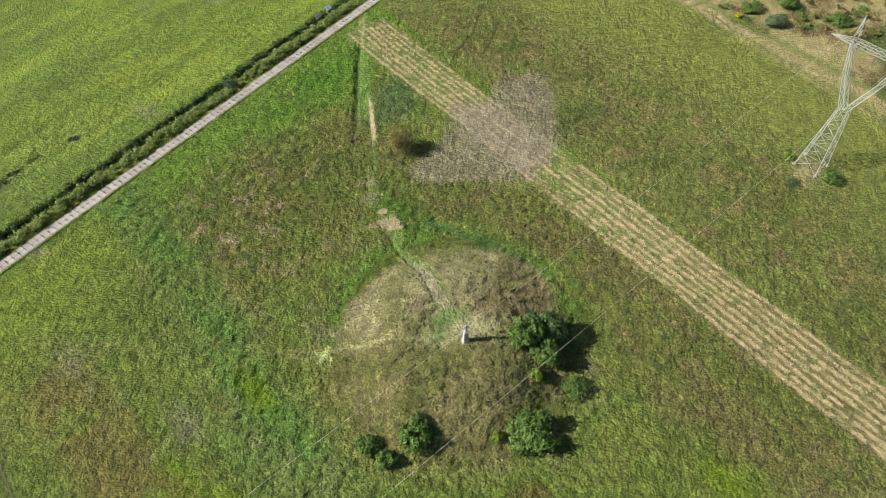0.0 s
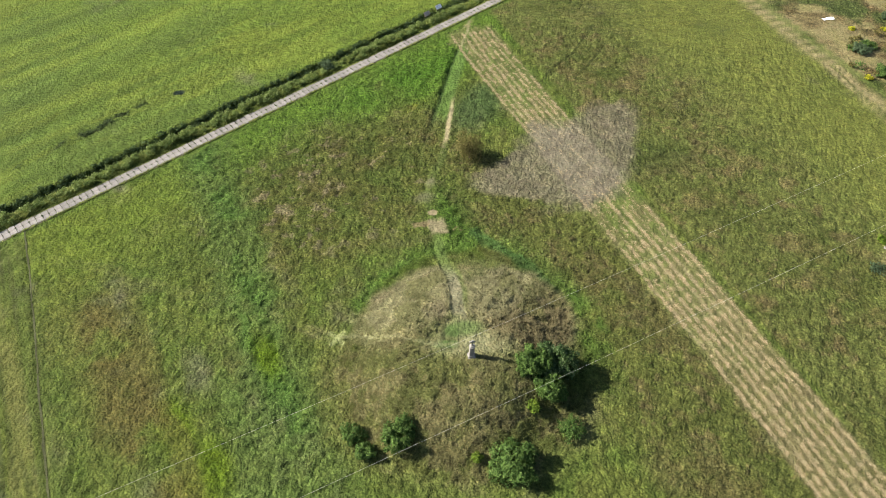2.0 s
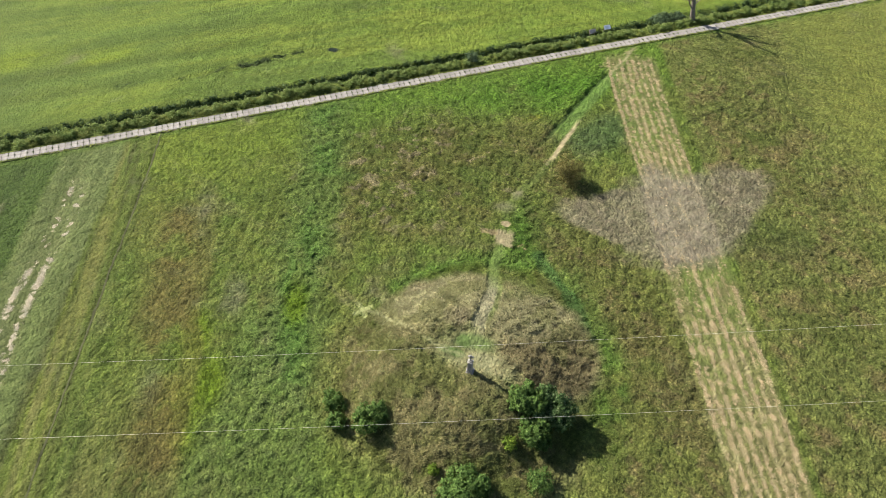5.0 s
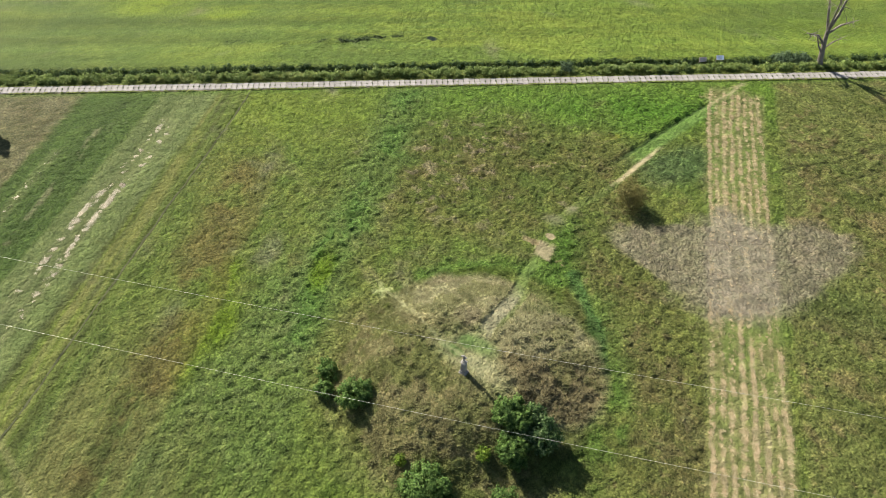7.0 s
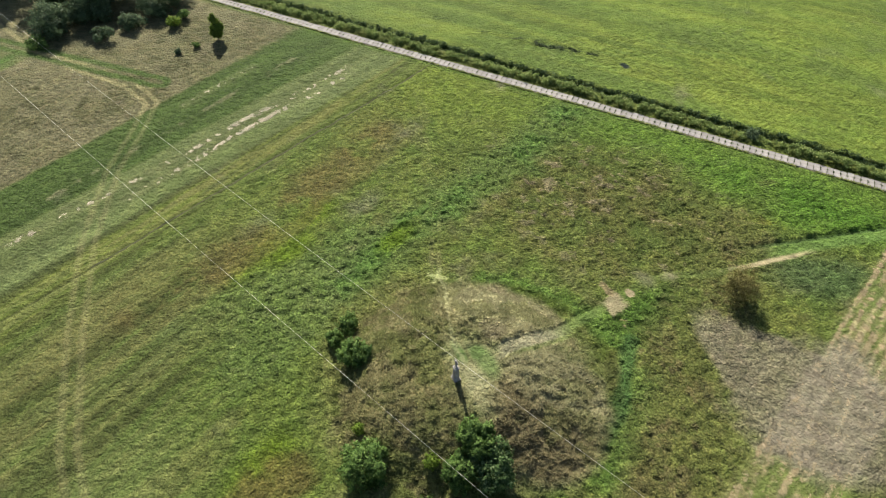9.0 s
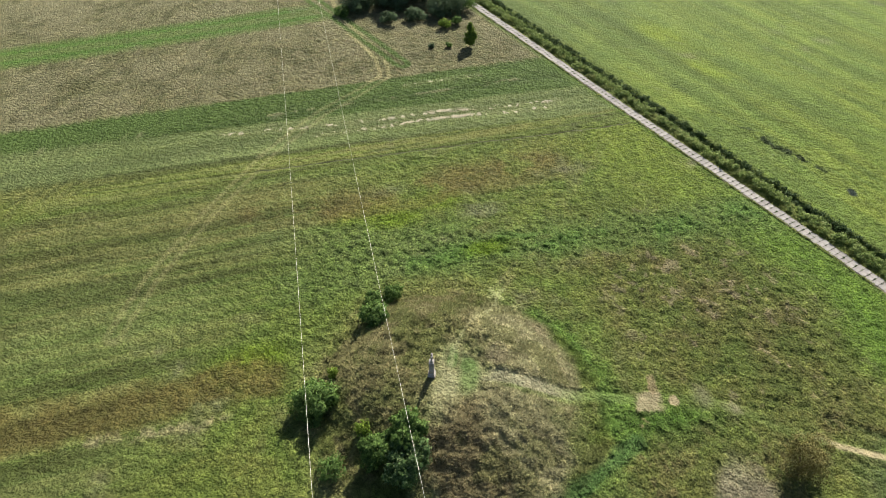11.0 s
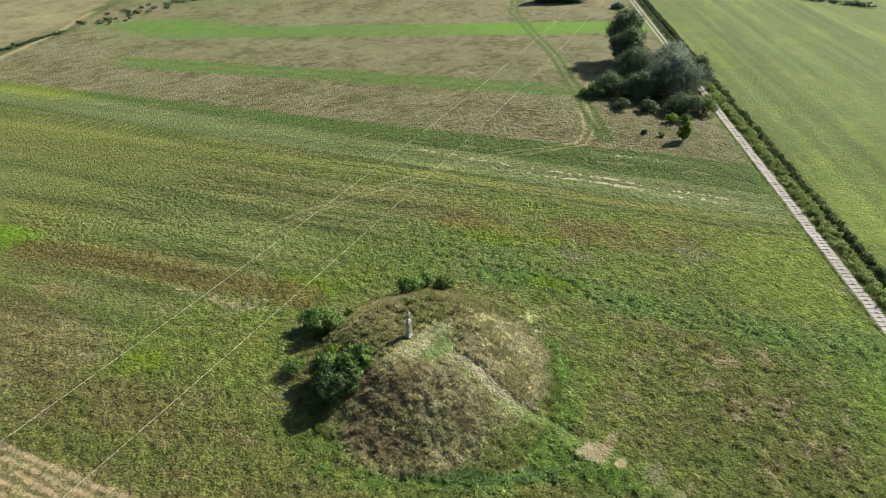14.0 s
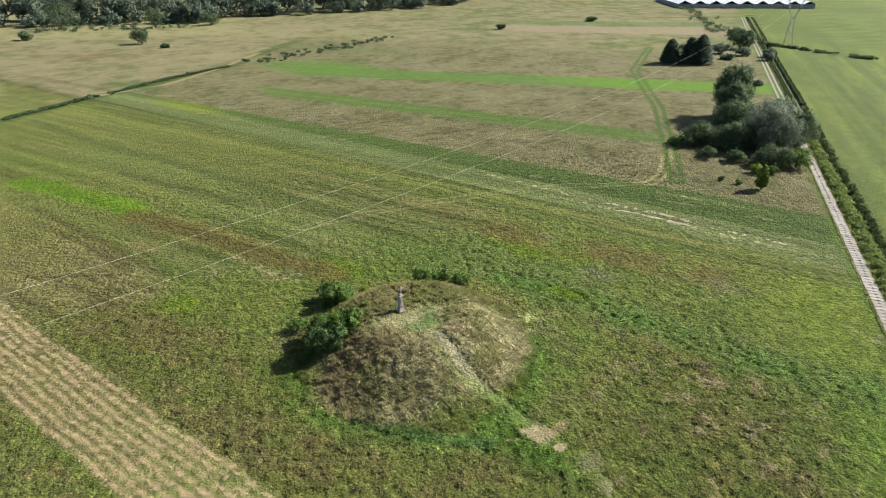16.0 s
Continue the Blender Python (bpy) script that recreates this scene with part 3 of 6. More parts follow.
    lay((0.112, 0.205, 0.046), ring * sstep(0.40, 0.58, mix) * 0.55, 0.9)
    lay((0.078, 0.165, 0.062), chain([(-2, 66.4), (1.7, 64.8), (6.8, 62.4), (10.9, 58.9), (14.8, 52.3)], 0.5, 1.5, 1.6) * 0.6, 0.9)
    on = 1 - sstep(0.66 + 0.14 * sstep(44, 50, y), 0.98, rr + 0.5 * (n8 - 0.5))
    lay((0.190, 0.200, 0.086), on * 0.9, 0.5)
    lay((0.300, 0.255, 0.165), on * sstep(0.42, 0.58, mix) * 0.75)
    lay((0.105, 0.135, 0.044), on * sstep(0.53, 0.66, n1 * 0.3 + n8 * 0.7) * 0.6)
    flank = (1 - sstep(0.9, 1.25, rr)) * (1 - sstep(40, 46, y))
    lay((0.170, 0.165, 0.070), flank * 0.6, 0.6)
    lay((0.250, 0.205, 0.125), flank * sstep(0.46, 0.60, 0.6 * n3 + 0.4 * n1) * 0.6, 0.6)
    wx, wy = x + 3.0 * (n3 - 0.5), y + 3.0 * (n8 - 0.5)
    lobe_w, lobe_e = blob(wx, wy, -7.2, 50.6, 8.6, 5.6, 0.92, 0.16), blob(wx, wy, 6.9, 53.6, 8.2, 7.2, 2.7, 0.16)
    dryw = np.maximum(np.maximum(lobe_w, lobe_e), blob(wx, wy, 3.0, 47.0, 6.0, 2.6, 0.2, 0.3) * 0.7)
    lay((0.330, 0.290, 0.196), dryw * 0.92, 0.6)
    # east lobe browner, darkened further in colour on the side away from the sun
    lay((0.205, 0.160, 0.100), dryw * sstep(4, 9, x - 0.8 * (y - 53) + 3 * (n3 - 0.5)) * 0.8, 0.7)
    lay((0.200, 0.195, 0.090), dryw * sstep(0.50, 0.62, n3) * 0.55)
    lay((0.330, 0.265, 0.200), dryw * (blob(x, y, -2.6, 48.6, 2.2, 1.2, 2.3, 0.6) + blob(x, y, -12.5, 50.5, 2.5, 0.7, 0.9, 0.6)) * 0.6)
    lay((0.262, 0.246, 0.155), (blob(x, y, 0.6, 44.3, 3.6, 1.9, 0.3, 0.7) * 0.8 + blob(x, y, -0.4, 43.6, 1.6, 0.7, 0.2, 0.6) * 0.5 + blob(x, y, 5.0, 45.6, 3.2, 1.8, 0.3, 0.6) * 0.7) * (0.6 + 0.6 * n3), 0.15)
    lay((0.098, 0.138, 0.050), (blob(x, y, 0.9, 46.9, 2.6, 1.2, 0.3, 0.5) + blob(x, y, -0.9, 43.6, 1.5, 0.9, 0.6, 0.5) * 0.7 + blob(x, y, -0.4, 45.0, 1.0, 1.6, 0.4, 0.5) * 0.8) * (0.7 + 0.4 * n3), 0.05)
    worn = np.abs(seg_dist(x, y, [(-15.8, 43.2), (-13.6, 43.8), (-9.8, 43.5), (-5.6, 43.2), (-2.4, 43.4), (0.4, 44.2)]))
    lay((0.300, 0.280, 0.175), (1 - sstep(0.1, 0.5, worn + 0.9 * (n1 - 0.5))) * 0.55, 0.05)
    lay((0.170, 0.150, 0.085), (1 - sstep(0.1, 0.4, np.abs(worn - 0.8))) * on * 0.5, 0.2)
    star = np.minimum(np.abs(seg_dist(x, y, [(-17.2, 43.6), (-14.8, 42.4)])), np.abs(seg_dist(x, y, [(-16.4, 41.9), (-15.4, 44.2)])))
    lay((0.330, 0.340, 0.170), (1 - sstep(0.12, 0.45, star)) * 0.85, 0.2)
    climb = (1 - sstep(0.6, 1.15, np.abs(pd - 0.1) + 0.5 * (n1 - 0.5))) * sstep(47.5, 49.5, y) * (1 - sstep(63, 66, y))
    lay((0.225, 0.205, 0.160), climb * 0.65 * (1 - sstep(56, 60, y)), 0.0)
    lay((0.100, 0.138, 0.046), climb * 0.6 * sstep(55, 59, y), 0.05)
    lay((0.150, 0.190, 0.060), (1 - sstep(0.2, 0.5, np.abs(pd - 1.2))) * on * sstep(49, 52, y) * 0.6, 0.2)
    col *= (1 + 0.80 * (1 - 0.75 * away) * (1 - 0.4 * mown) * (fbm(x, y, 0.9, 21, 3) - 0.5))[..., None] * np.array([0.690, 0.742, 0.626])
    col *= (1 - (0.17 * np.clip(brown + dry, 0, 1) + 0.12 * np.maximum(west, 0.8 * south) * (1 - brown)) * (d < 5) - (0.05 + 0.09 * sstep(0, 80, -u)) * beyond)[..., None]
    swath = 1 + 0.62 * np.maximum(mown * (1 - brown), beyond) * (fbm(np.where(d > 6, u, v[0]) / 45.0, np.where(d > 6, d, v[1]), 2.6, 78, 3) - 0.5)
    return col * swath[..., None], rough * (1 - 0.35 * mown) * (1 - 0.6 * sstep(80, 190, np.hypot(x + 10, y - 50)))


def ground_height(x, y):
    col, rough = cover(x, y)
    near = 1 - sstep(150, 260, np.hypot(x + 10, y - 50))
    z = 0.30 * (fbm(x, y, 26.0, 41, 2) - 0.5)
    z = z + near * (0.10 + 0.62 * rough) * (tussock(x, y) - 0.5)
    u, d = road_uv(x, y)
    flat = 1 - sstep(1.3, 2.4, np.abs(d))
    z = z * (1 - flat) - 0.04 * flat + ditch(x, y)
    pd, dr = seg_dist(x, y, PATH_PTS), seg_dist(x, y, DRAIN_PTS)
    z = z * (0.25 + 0.75 * sstep(0.3, 1.0, np.abs(pd)))
    z = z - (0.08 + 0.16 * sstep(84, 92, y)) * (1 - sstep(0.1, 0.7, np.abs(dr))) + 0.16 * sstep(-2.6, -1.4, -dr) * (1 - sstep(-0.9, -0.5, -dr)) * near
    z = z - 0.28 * (1 - sstep(0.15, 0.7, np.abs(pd + 0.7))) * sstep(59.5, 61.0, y) * (1 - sstep(63.5, 65.5, y))
    fur = np.abs(side(x, y, (-70.5, 49.3), (-24.0, -5.4)))
    z = z - 0.15 * (1 - sstep(0.1, 0.45, fur)) * (x * 0.719 + y * 0.695 < 0) * (d < -3)
    return z, col, rough


# ---- materials ----
def material(name, rough=0.9, spec=0.2):
    m = bpy.data.materials.new(name)
    m.use_nodes = True
    b = m.node_tree.nodes["Principled BSDF"]
    b.inputs["Roughness"].default_value = rough
    b.inputs["Specular IOR Level"].default_value = spec
    return m, m.node_tree.nodes, m.node_tree.links, b


def ramp(nodes, stops):
    r = nodes.new("ShaderNodeValToRGB")
    while len(r.color_ramp.elements) < len(stops):
        r.color_ramp.elements.new(0.5)
    for e, (p, c) in zip(r.color_ramp.elements, stops):
        e.position, e.color = p, (*c, 1) if len(c) == 3 else c
    return r


def noise_tex(nodes, links, scale, detail=4.0, coords=None, rough=0.6):
    n = nodes.new("ShaderNodeTexNoise")
    n.inputs["Scale"].default_value, n.inputs["Detail"].default_value, n.inputs["Roughness"].default_value = scale, detail, rough
    if coords is not None:
        links.new(coords, n.inputs["Vector"])
    return n


def mixrgb(nodes, links, kind, fac, a, b):
    m = nodes.new("ShaderNodeMix")
    m.data_type, m.blend_type = "RGBA", kind
    for sock, val in ((m.inputs["Factor"], fac), (m.inputs["A"], a), (m.inputs["B"], b)):
        if isinstance(val, (int, float)):
            sock.default_value = val
        elif isinstance(val, tuple):
            sock.default_value = (*val, 1)
        else:
            links.new(val, sock)
    return m.outputs["Result"]


def grass_ground():
    m, n, l, b = material("meadow_sward", 0.9, 0.1)
    tc = n.new("ShaderNodeTexCoord").outputs["Object"]
    at = n.new("ShaderNodeAttribute")
    at.attribute_name = "cover"
    fine, mid = noise_tex(n, l, 3.4, 5, tc, 0.72), noise_tex(n, l, 1.1, 4, tc)
    rg = n.new("ShaderNodeAttribute")
    rg.attribute_name = "growth"

    def by_growth(low, gain):
        k = n.new("ShaderNodeMath")
        k.operation = "MULTIPLY_ADD"
        l.new(rg.outputs["Fac"], k.inputs[0])
        k.inputs[1].default_value, k.inputs[2].default_value = gain, low
        return k.outputs[0]

    # bump noises also tint the colour: hollows darker, crests lighter, like shaded tussocks
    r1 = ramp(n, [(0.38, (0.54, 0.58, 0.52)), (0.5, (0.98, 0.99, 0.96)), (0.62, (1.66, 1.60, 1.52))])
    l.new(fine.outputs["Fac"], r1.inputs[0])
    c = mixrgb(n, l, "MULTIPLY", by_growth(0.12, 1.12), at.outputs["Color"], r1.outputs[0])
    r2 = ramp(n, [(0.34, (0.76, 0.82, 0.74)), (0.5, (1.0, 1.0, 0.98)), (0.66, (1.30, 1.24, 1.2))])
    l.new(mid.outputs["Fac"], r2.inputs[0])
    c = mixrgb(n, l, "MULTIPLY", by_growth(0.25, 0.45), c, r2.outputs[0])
    wide = noise_tex(n, l, 0.33, 5, tc, 0.65)
    r4 = ramp(n, [(0.34, (0.86, 0.90, 0.84)), (0.5, (1.0, 1.0, 1.0)), (0.66, (1.16, 1.1, 1.1))])
    l.new(wide.outputs["Fac"], r4.inputs[0])
    c = mixrgb(n, l, "MULTIPLY", by_growth(0.5, 0.6), c, r4.outputs[0])
    warp = noise_tex(n, l, 1.6, 4, tc, 0.6)
    wv = n.new("ShaderNodeVectorMath")
    wv.operation = "MULTIPLY_ADD"
    wv.inputs[1].default_value = (0.6, 0.6, 0.6)
    l.new(warp.outputs["Color"], wv.inputs[0])
    l.new(tc, wv.inputs[2])
    heights = []
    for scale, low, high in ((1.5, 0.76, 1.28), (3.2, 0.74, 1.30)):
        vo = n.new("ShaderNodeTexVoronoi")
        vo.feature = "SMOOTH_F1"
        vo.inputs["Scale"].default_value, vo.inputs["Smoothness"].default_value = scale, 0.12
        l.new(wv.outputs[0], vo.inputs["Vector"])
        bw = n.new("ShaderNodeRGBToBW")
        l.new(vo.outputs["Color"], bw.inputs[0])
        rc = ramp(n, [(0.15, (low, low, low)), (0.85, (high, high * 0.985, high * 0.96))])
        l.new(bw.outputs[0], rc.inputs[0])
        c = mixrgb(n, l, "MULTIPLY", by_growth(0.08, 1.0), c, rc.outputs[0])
        heights.append(vo.outputs["Distance"])
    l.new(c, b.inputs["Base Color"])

    def madd(a, gain, base):
        k = n.new("ShaderNodeMath")
        k.operation = "MULTIPLY_ADD"
        l.new(a, k.inputs[0])
        k.inputs[1].default_value = gain
        l.new(base, k.inputs[2])
        return k.outputs[0]

    bp = n.new("ShaderNodeBump")
    bp.inputs["Strength"].default_value = 1.0
    l.new(by_growth(0.07, 0.62), bp.inputs["Distance"])
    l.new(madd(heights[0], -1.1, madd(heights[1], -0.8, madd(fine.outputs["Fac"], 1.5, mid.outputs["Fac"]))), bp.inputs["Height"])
    l.new(bp.outputs[0], b.inputs["Normal"])
    return m


def soft_normal(n, l, up):
    """Blade normals bent towards the sky, as a dense sward scatters light."""
    g = n.new("ShaderNodeNewGeometry")
    v = n.new("ShaderNodeVectorMath")
    v.operation = "MULTIPLY_ADD"
    v.inputs[1].default_value = (1 - up,) * 3
    v.inputs[2].default_value = (0, 0, up)
    l.new(g.outputs["Normal"], v.inputs[0])
    w = n.new("ShaderNodeVectorMath")
    w.operation = "NORMALIZE"
    l.new(v.outputs[0], w.inputs[0])
    return w.outputs[0]


def leaf_material(name, dark, light, tip=None, through=0.25, up=0.0):
    m, n, l, b = material(name, 0.7, 0.12)
    if up:
        l.new(soft_normal(n, l, up), b.inputs["Normal"])
    g = n.new("ShaderNodeNewGeometry")
    stops = [(0.0, dark), (0.75, light)] + ([(1.0, tip)] if tip else [])
    r = ramp(n, stops)
    l.new(g.outputs["Random Per Island"], r.inputs[0])
    tc = n.new("ShaderNodeTexCoord").outputs["Object"]
    nz = noise_tex(n, l, 0.8, 2, tc)
    r2 = ramp(n, [(0.3, (0.7, 0.75, 0.7)), (0.7, (1.25, 1.2, 1.2))])
    l.new(nz.outputs["Fac"], r2.inputs[0])
    c = mixrgb(n, l, "MULTIPLY", 1.0, r.outputs[0], r2.outputs[0])
    l.new(c, b.inputs["Base Color"])
    tr = n.new("ShaderNodeBsdfTranslucent")
    l.new(c, tr.inputs["Color"])
    mx = n.new("ShaderNodeMixShader")
    mx.inputs[0].default_value = through
    l.new(b.outputs[0], mx.inputs[1])
    l.new(tr.outputs[0], mx.inputs[2])
    l.new(mx.outputs[0], n["Material Output"].inputs["Surface"])
    return m


def mottled(name, a, bcol, size, rough=0.85, bump=0.02, spec=0.25, metal=0.0, per_object=0.0):
    m, n, l, b = material(name, rough, spec)
    b.inputs["Metallic"].default_value = metal
    tc = n.new("ShaderNodeTexCoord").outputs["Object"]
    big, small = noise_tex(n, l, 1 / size, 5, tc), noise_tex(n, l, 9 / size, 4, tc)
    r = ramp(n, [(0.3, a), (0.7, bcol)])
    l.new(big.outputs["Fac"], r.inputs[0])
    r2 = ramp(n, [(0.3, (0.75, 0.75, 0.75)), (0.7, (1.2, 1.2, 1.2))])
    l.new(small.outputs["Fac"], r2.inputs[0])
    c = mixrgb(n, l, "MULTIPLY", 1.0, r.outputs[0], r2.outputs[0])
    if per_object:
        oi = n.new("ShaderNodeObjectInfo")
        r3 = ramp(n, [(0.0, (1 - per_object,) * 3), (1.0, (1 + per_object,) * 3)])
        l.new(oi.outputs["Random"], r3.inputs[0])
        c = mixrgb(n, l, "MULTIPLY", 1.0, c, r3.outputs[0])
    l.new(c, b.inputs["Base Color"])
    bp = n.new("ShaderNodeBump")
    bp.inputs["Strength"].default_value, bp.inputs["Distance"].default_value = 0.7, bump
    l.new(small.outputs["Fac"], bp.inputs["Height"])
    l.new(bp.outputs[0], b.inputs["Normal"])
    return m


M_GROUND = grass_ground()
M_SLAB = mottled("concrete_slab", (0.155, 0.146, 0.136), (0.262, 0.247, 0.228), 0.6, 0.9, 0.01, 0.2, 0, 0.16)
M_GRAVEL = mottled("road_soil", (0.075, 0.082, 0.036), (0.15, 0.14, 0.075), 0.5, 0.95, 0.03)
M_STONE = mottled("weathered_sandstone", (0.19, 0.178, 0.160), (0.36, 0.338, 0.305), 0.45, 0.9, 0.02)
M_STONE_DARK = mottled("lichened_stone", (0.13, 0.12, 0.11), (0.33, 0.31, 0.28), 0.25, 0.9, 0.02)
M_BARK = mottled("bark", (0.06, 0.045, 0.03), (0.14, 0.11, 0.08), 0.3, 0.95, 0.04)
M_DEAD = mottled("dead_wood", (0.09, 0.078, 0.066), (0.24, 0.21, 0.18), 0.5, 0.9, 0.04)
M_STEEL = mottled("galvanised_steel", (0.22, 0.24, 0.21), (0.34, 0.36, 0.32), 0.8, 0.55, 0.002, 0.4, 0.3)
M_WIRE = mottled("aluminium_cable", (0.46, 0.45, 0.38), (0.58, 0.57, 0.48), 2.0, 0.5, 0.001, 0.5, 0.2)
M_POST = mottled("grey_timber", (0.16, 0.13, 0.10), (0.28, 0.24, 0.19), 0.3, 0.9, 0.01)
M_BOARD = mottled("pale_printed_board", (0.45, 0.52, 0.60), (0.58, 0.64, 0.70), 0.5, 0.5, 0.002)
M_PANEL = mottled("white_roof_sheet", (0.70, 0.71, 0.74), (0.84, 0.85, 0.86), 4.0, 0.4, 0.002, 0.5)
M_WALL = mottled("grey_wall_sheet", (0.16, 0.18, 0.20), (0.26, 0.28, 0.31), 3.0, 0.6, 0.002)
M_LEAF = leaf_material("bush_leaves", (0.046, 0.090, 0.024), (0.112, 0.190, 0.044), (0.175, 0.26, 0.075), 0.36)
M_LEAF_BLUE = leaf_material("bluish_bush_leaves", (0.044, 0.088, 0.030), (0.108, 0.178, 0.058), (0.21, 0.28, 0.13), 0.36)
M_LEAF_LIME = leaf_material("lime_leaves", (0.07, 0.12, 0.015), (0.16, 0.24, 0.03), (0.25, 0.33, 0.05))
M_LEAF_YOUNG = leaf_material("young_tree_leaves", (0.080, 0.125, 0.020), (0.140, 0.205, 0.035), (0.19, 0.26, 0.05), 0.35)
M_LEAF_BROWN = leaf_material("dry_shrub_leaves", (0.070, 0.064, 0.020), (0.165, 0.148, 0.050), (0.24, 0.215, 0.08))
M_LEAF_GREY = leaf_material("willow_leaves", (0.100, 0.135, 0.100), (0.142, 0.182, 0.130), (0.185, 0.22, 0.165), 0.35)
# dark leaves raised and blued, making up for haze over the far trees
M_LEAF_DARK = leaf_material("dark_leaves", (0.064, 0.098, 0.054), (0.092, 0.136, 0.068), (0.118, 0.165, 0.088), 0.35)
M_FLOWER = leaf_material("yellow_flower_heads", (0.16, 0.20, 0.02), (0.46, 0.44, 0.03), (0.60, 0.56, 0.05), 0.3)
M_SHEET = mottled("white_plastic_sheet", (0.66, 0.67, 0.68), (0.82, 0.82, 0.82), 0.6, 0.45, 0.004, 0.5)
M_NEEDLE = leaf_material("conifer_needles", (0.024, 0.042, 0.028), (0.054, 0.082, 0.052), None, 0.15)
M_REED = leaf_material("reed_blades", (0.095, 0.130, 0.026), (0.205, 0.250, 0.060), (0.30, 0.32, 0.10), 0.3, 0.6)
M_LEAF_BANK = leaf_material("bank_leaves", (0.115, 0.165, 0.046), (0.190, 0.255, 0.075), (0.28, 0.34, 0.14), 0.35)
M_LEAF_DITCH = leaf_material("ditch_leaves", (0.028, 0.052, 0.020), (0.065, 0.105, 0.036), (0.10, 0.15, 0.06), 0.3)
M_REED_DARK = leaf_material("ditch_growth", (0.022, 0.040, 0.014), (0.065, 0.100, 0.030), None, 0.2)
M_STRAW_OLD = leaf_material("bleached_straw", (0.30, 0.265, 0.19), (0.43, 0.385, 0.295), (0.56, 0.52, 0.42), 0.15, 0.6)
M_TRACK = mottled("trodden_gravel", (0.14, 0.135, 0.11), (0.22, 0.21, 0.18), 0.8, 0.95, 0.02)
M_RUT = mottled("dark_rut_soil", (0.035, 0.040, 0.016), (0.07, 0.075, 0.03), 0.5, 0.95, 0.03)
M_STRAW = leaf_material("straw", (0.23, 0.174, 0.098), (0.37, 0.300, 0.180), (0.51, 0.44, 0.30), 0.15, 0.6)


def water_material():
    m, n, l, b = material("ditch_water", 0.06, 0.5)
    b.inputs["Base Color"].default_value = (0.02, 0.025, 0.02, 1)
    return m


M_WATER = water_material()


# ---- mesh helpers ----
def mesh_np(name, verts, faces):
    """A mesh from arrays: faces all of the same number of corners."""
    verts, faces = np.asarray(verts, dtype=np.float32), np.asarray(faces, dtype=np.int32)
    me = bpy.data.meshes.new(name)
    k = faces.shape[1]
    me.vertices.add(len(verts))
    me.vertices.foreach_set("co", verts.ravel())
    me.loops.add(faces.size)
    me.loops.foreach_set("vertex_index", faces.ravel())
    me.polygons.add(len(faces))
    me.polygons.foreach_set("loop_start", np.arange(0, faces.size, k, dtype=np.int32))
    me.update(calc_edges=True)
    me.validate()
    return me


def part(name, me, mat, parent=None, label=""):
    """One mesh object, under a thing or a part."""
    if isinstance(me, bmesh.types.BMesh):
        bm, me = me, bpy.data.meshes.new(name)
        bm.to_mesh(me)
        bm.free()
    if mat is not None and not me.materials:
        me.materials.append(mat)
    ob = new(name, me)
    ob.parent = parent
    return tagged(ob, label)


def thing(name, place, label, category, group="", kind="", turn=0.0):
    ob = new(name)
    ob.empty_display_size = 0.2
    ob.matrix_world = pose(*place, 0, 0, turn)
    return tagged(ob, label, category, group, kind)


def box(bm, size, place, bevel=0.0, rot=None):
    m = Matrix.Translation(place) @ (rot or Matrix.Identity(4)) @ Matrix.Diagonal((*size, 1))
    r = bmesh.ops.create_cube(bm, size=1.0, matrix=m)
    if bevel:
        edges = list({e for v in r["verts"] for e in v.link_edges})
        bmesh.ops.bevel(bm, geom=edges, offset=bevel, segments=2, affect="EDGES", profile=0.6)
    return bm


def bar(bm, a, b, w, w2=None, sides=4):
    """A tapered bar from a to b."""
    a, b = Vector(a), Vector(b)
    q = (b - a).to_track_quat("Z", "Y").to_matrix()
    rings = []
    for p, r in ((a, w), (b, w2 if w2 is not None else w)):
        rings.append([bm.verts.new(p + q @ Vector((r * math.cos(2 * math.pi * (k + 0.5) / sides), r * math.sin(2 * math.pi * (k + 0.5) / sides), 0))) for k in range(sides)])
    for k in range(sides):
        bm.faces.new((rings[0][k], rings[0][(k + 1) % sides], rings[1][(k + 1) % sides], rings[1][k]))
    bm.faces.new(rings[0][::-1])
    bm.faces.new(rings[1])


def limb(bm, pts, radii, sides=7):
    rings = []
    for i, (p, r) in enumerate(zip(pts, radii)):
        p = Vector(p)
        t = (Vector(pts[min(i + 1, len(pts) - 1)]) - Vector(pts[max(i - 1, 0)])).normalized()
        q = t.to_track_quat("Z", "Y").to_matrix()
        rings.append([bm.verts.new(p + q @ Vector((r * math.cos(2 * math.pi * k / sides), r * math.sin(2 * math.pi * k / sides), 0))) for k in range(sides)])
    for a, b in zip(rings[:-1], rings[1:]):
        for k in range(sides):
            bm.faces.new((a[k], a[(k + 1) % sides], b[(k + 1) % sides], b[k]))
    bm.faces.new(rings[-1])


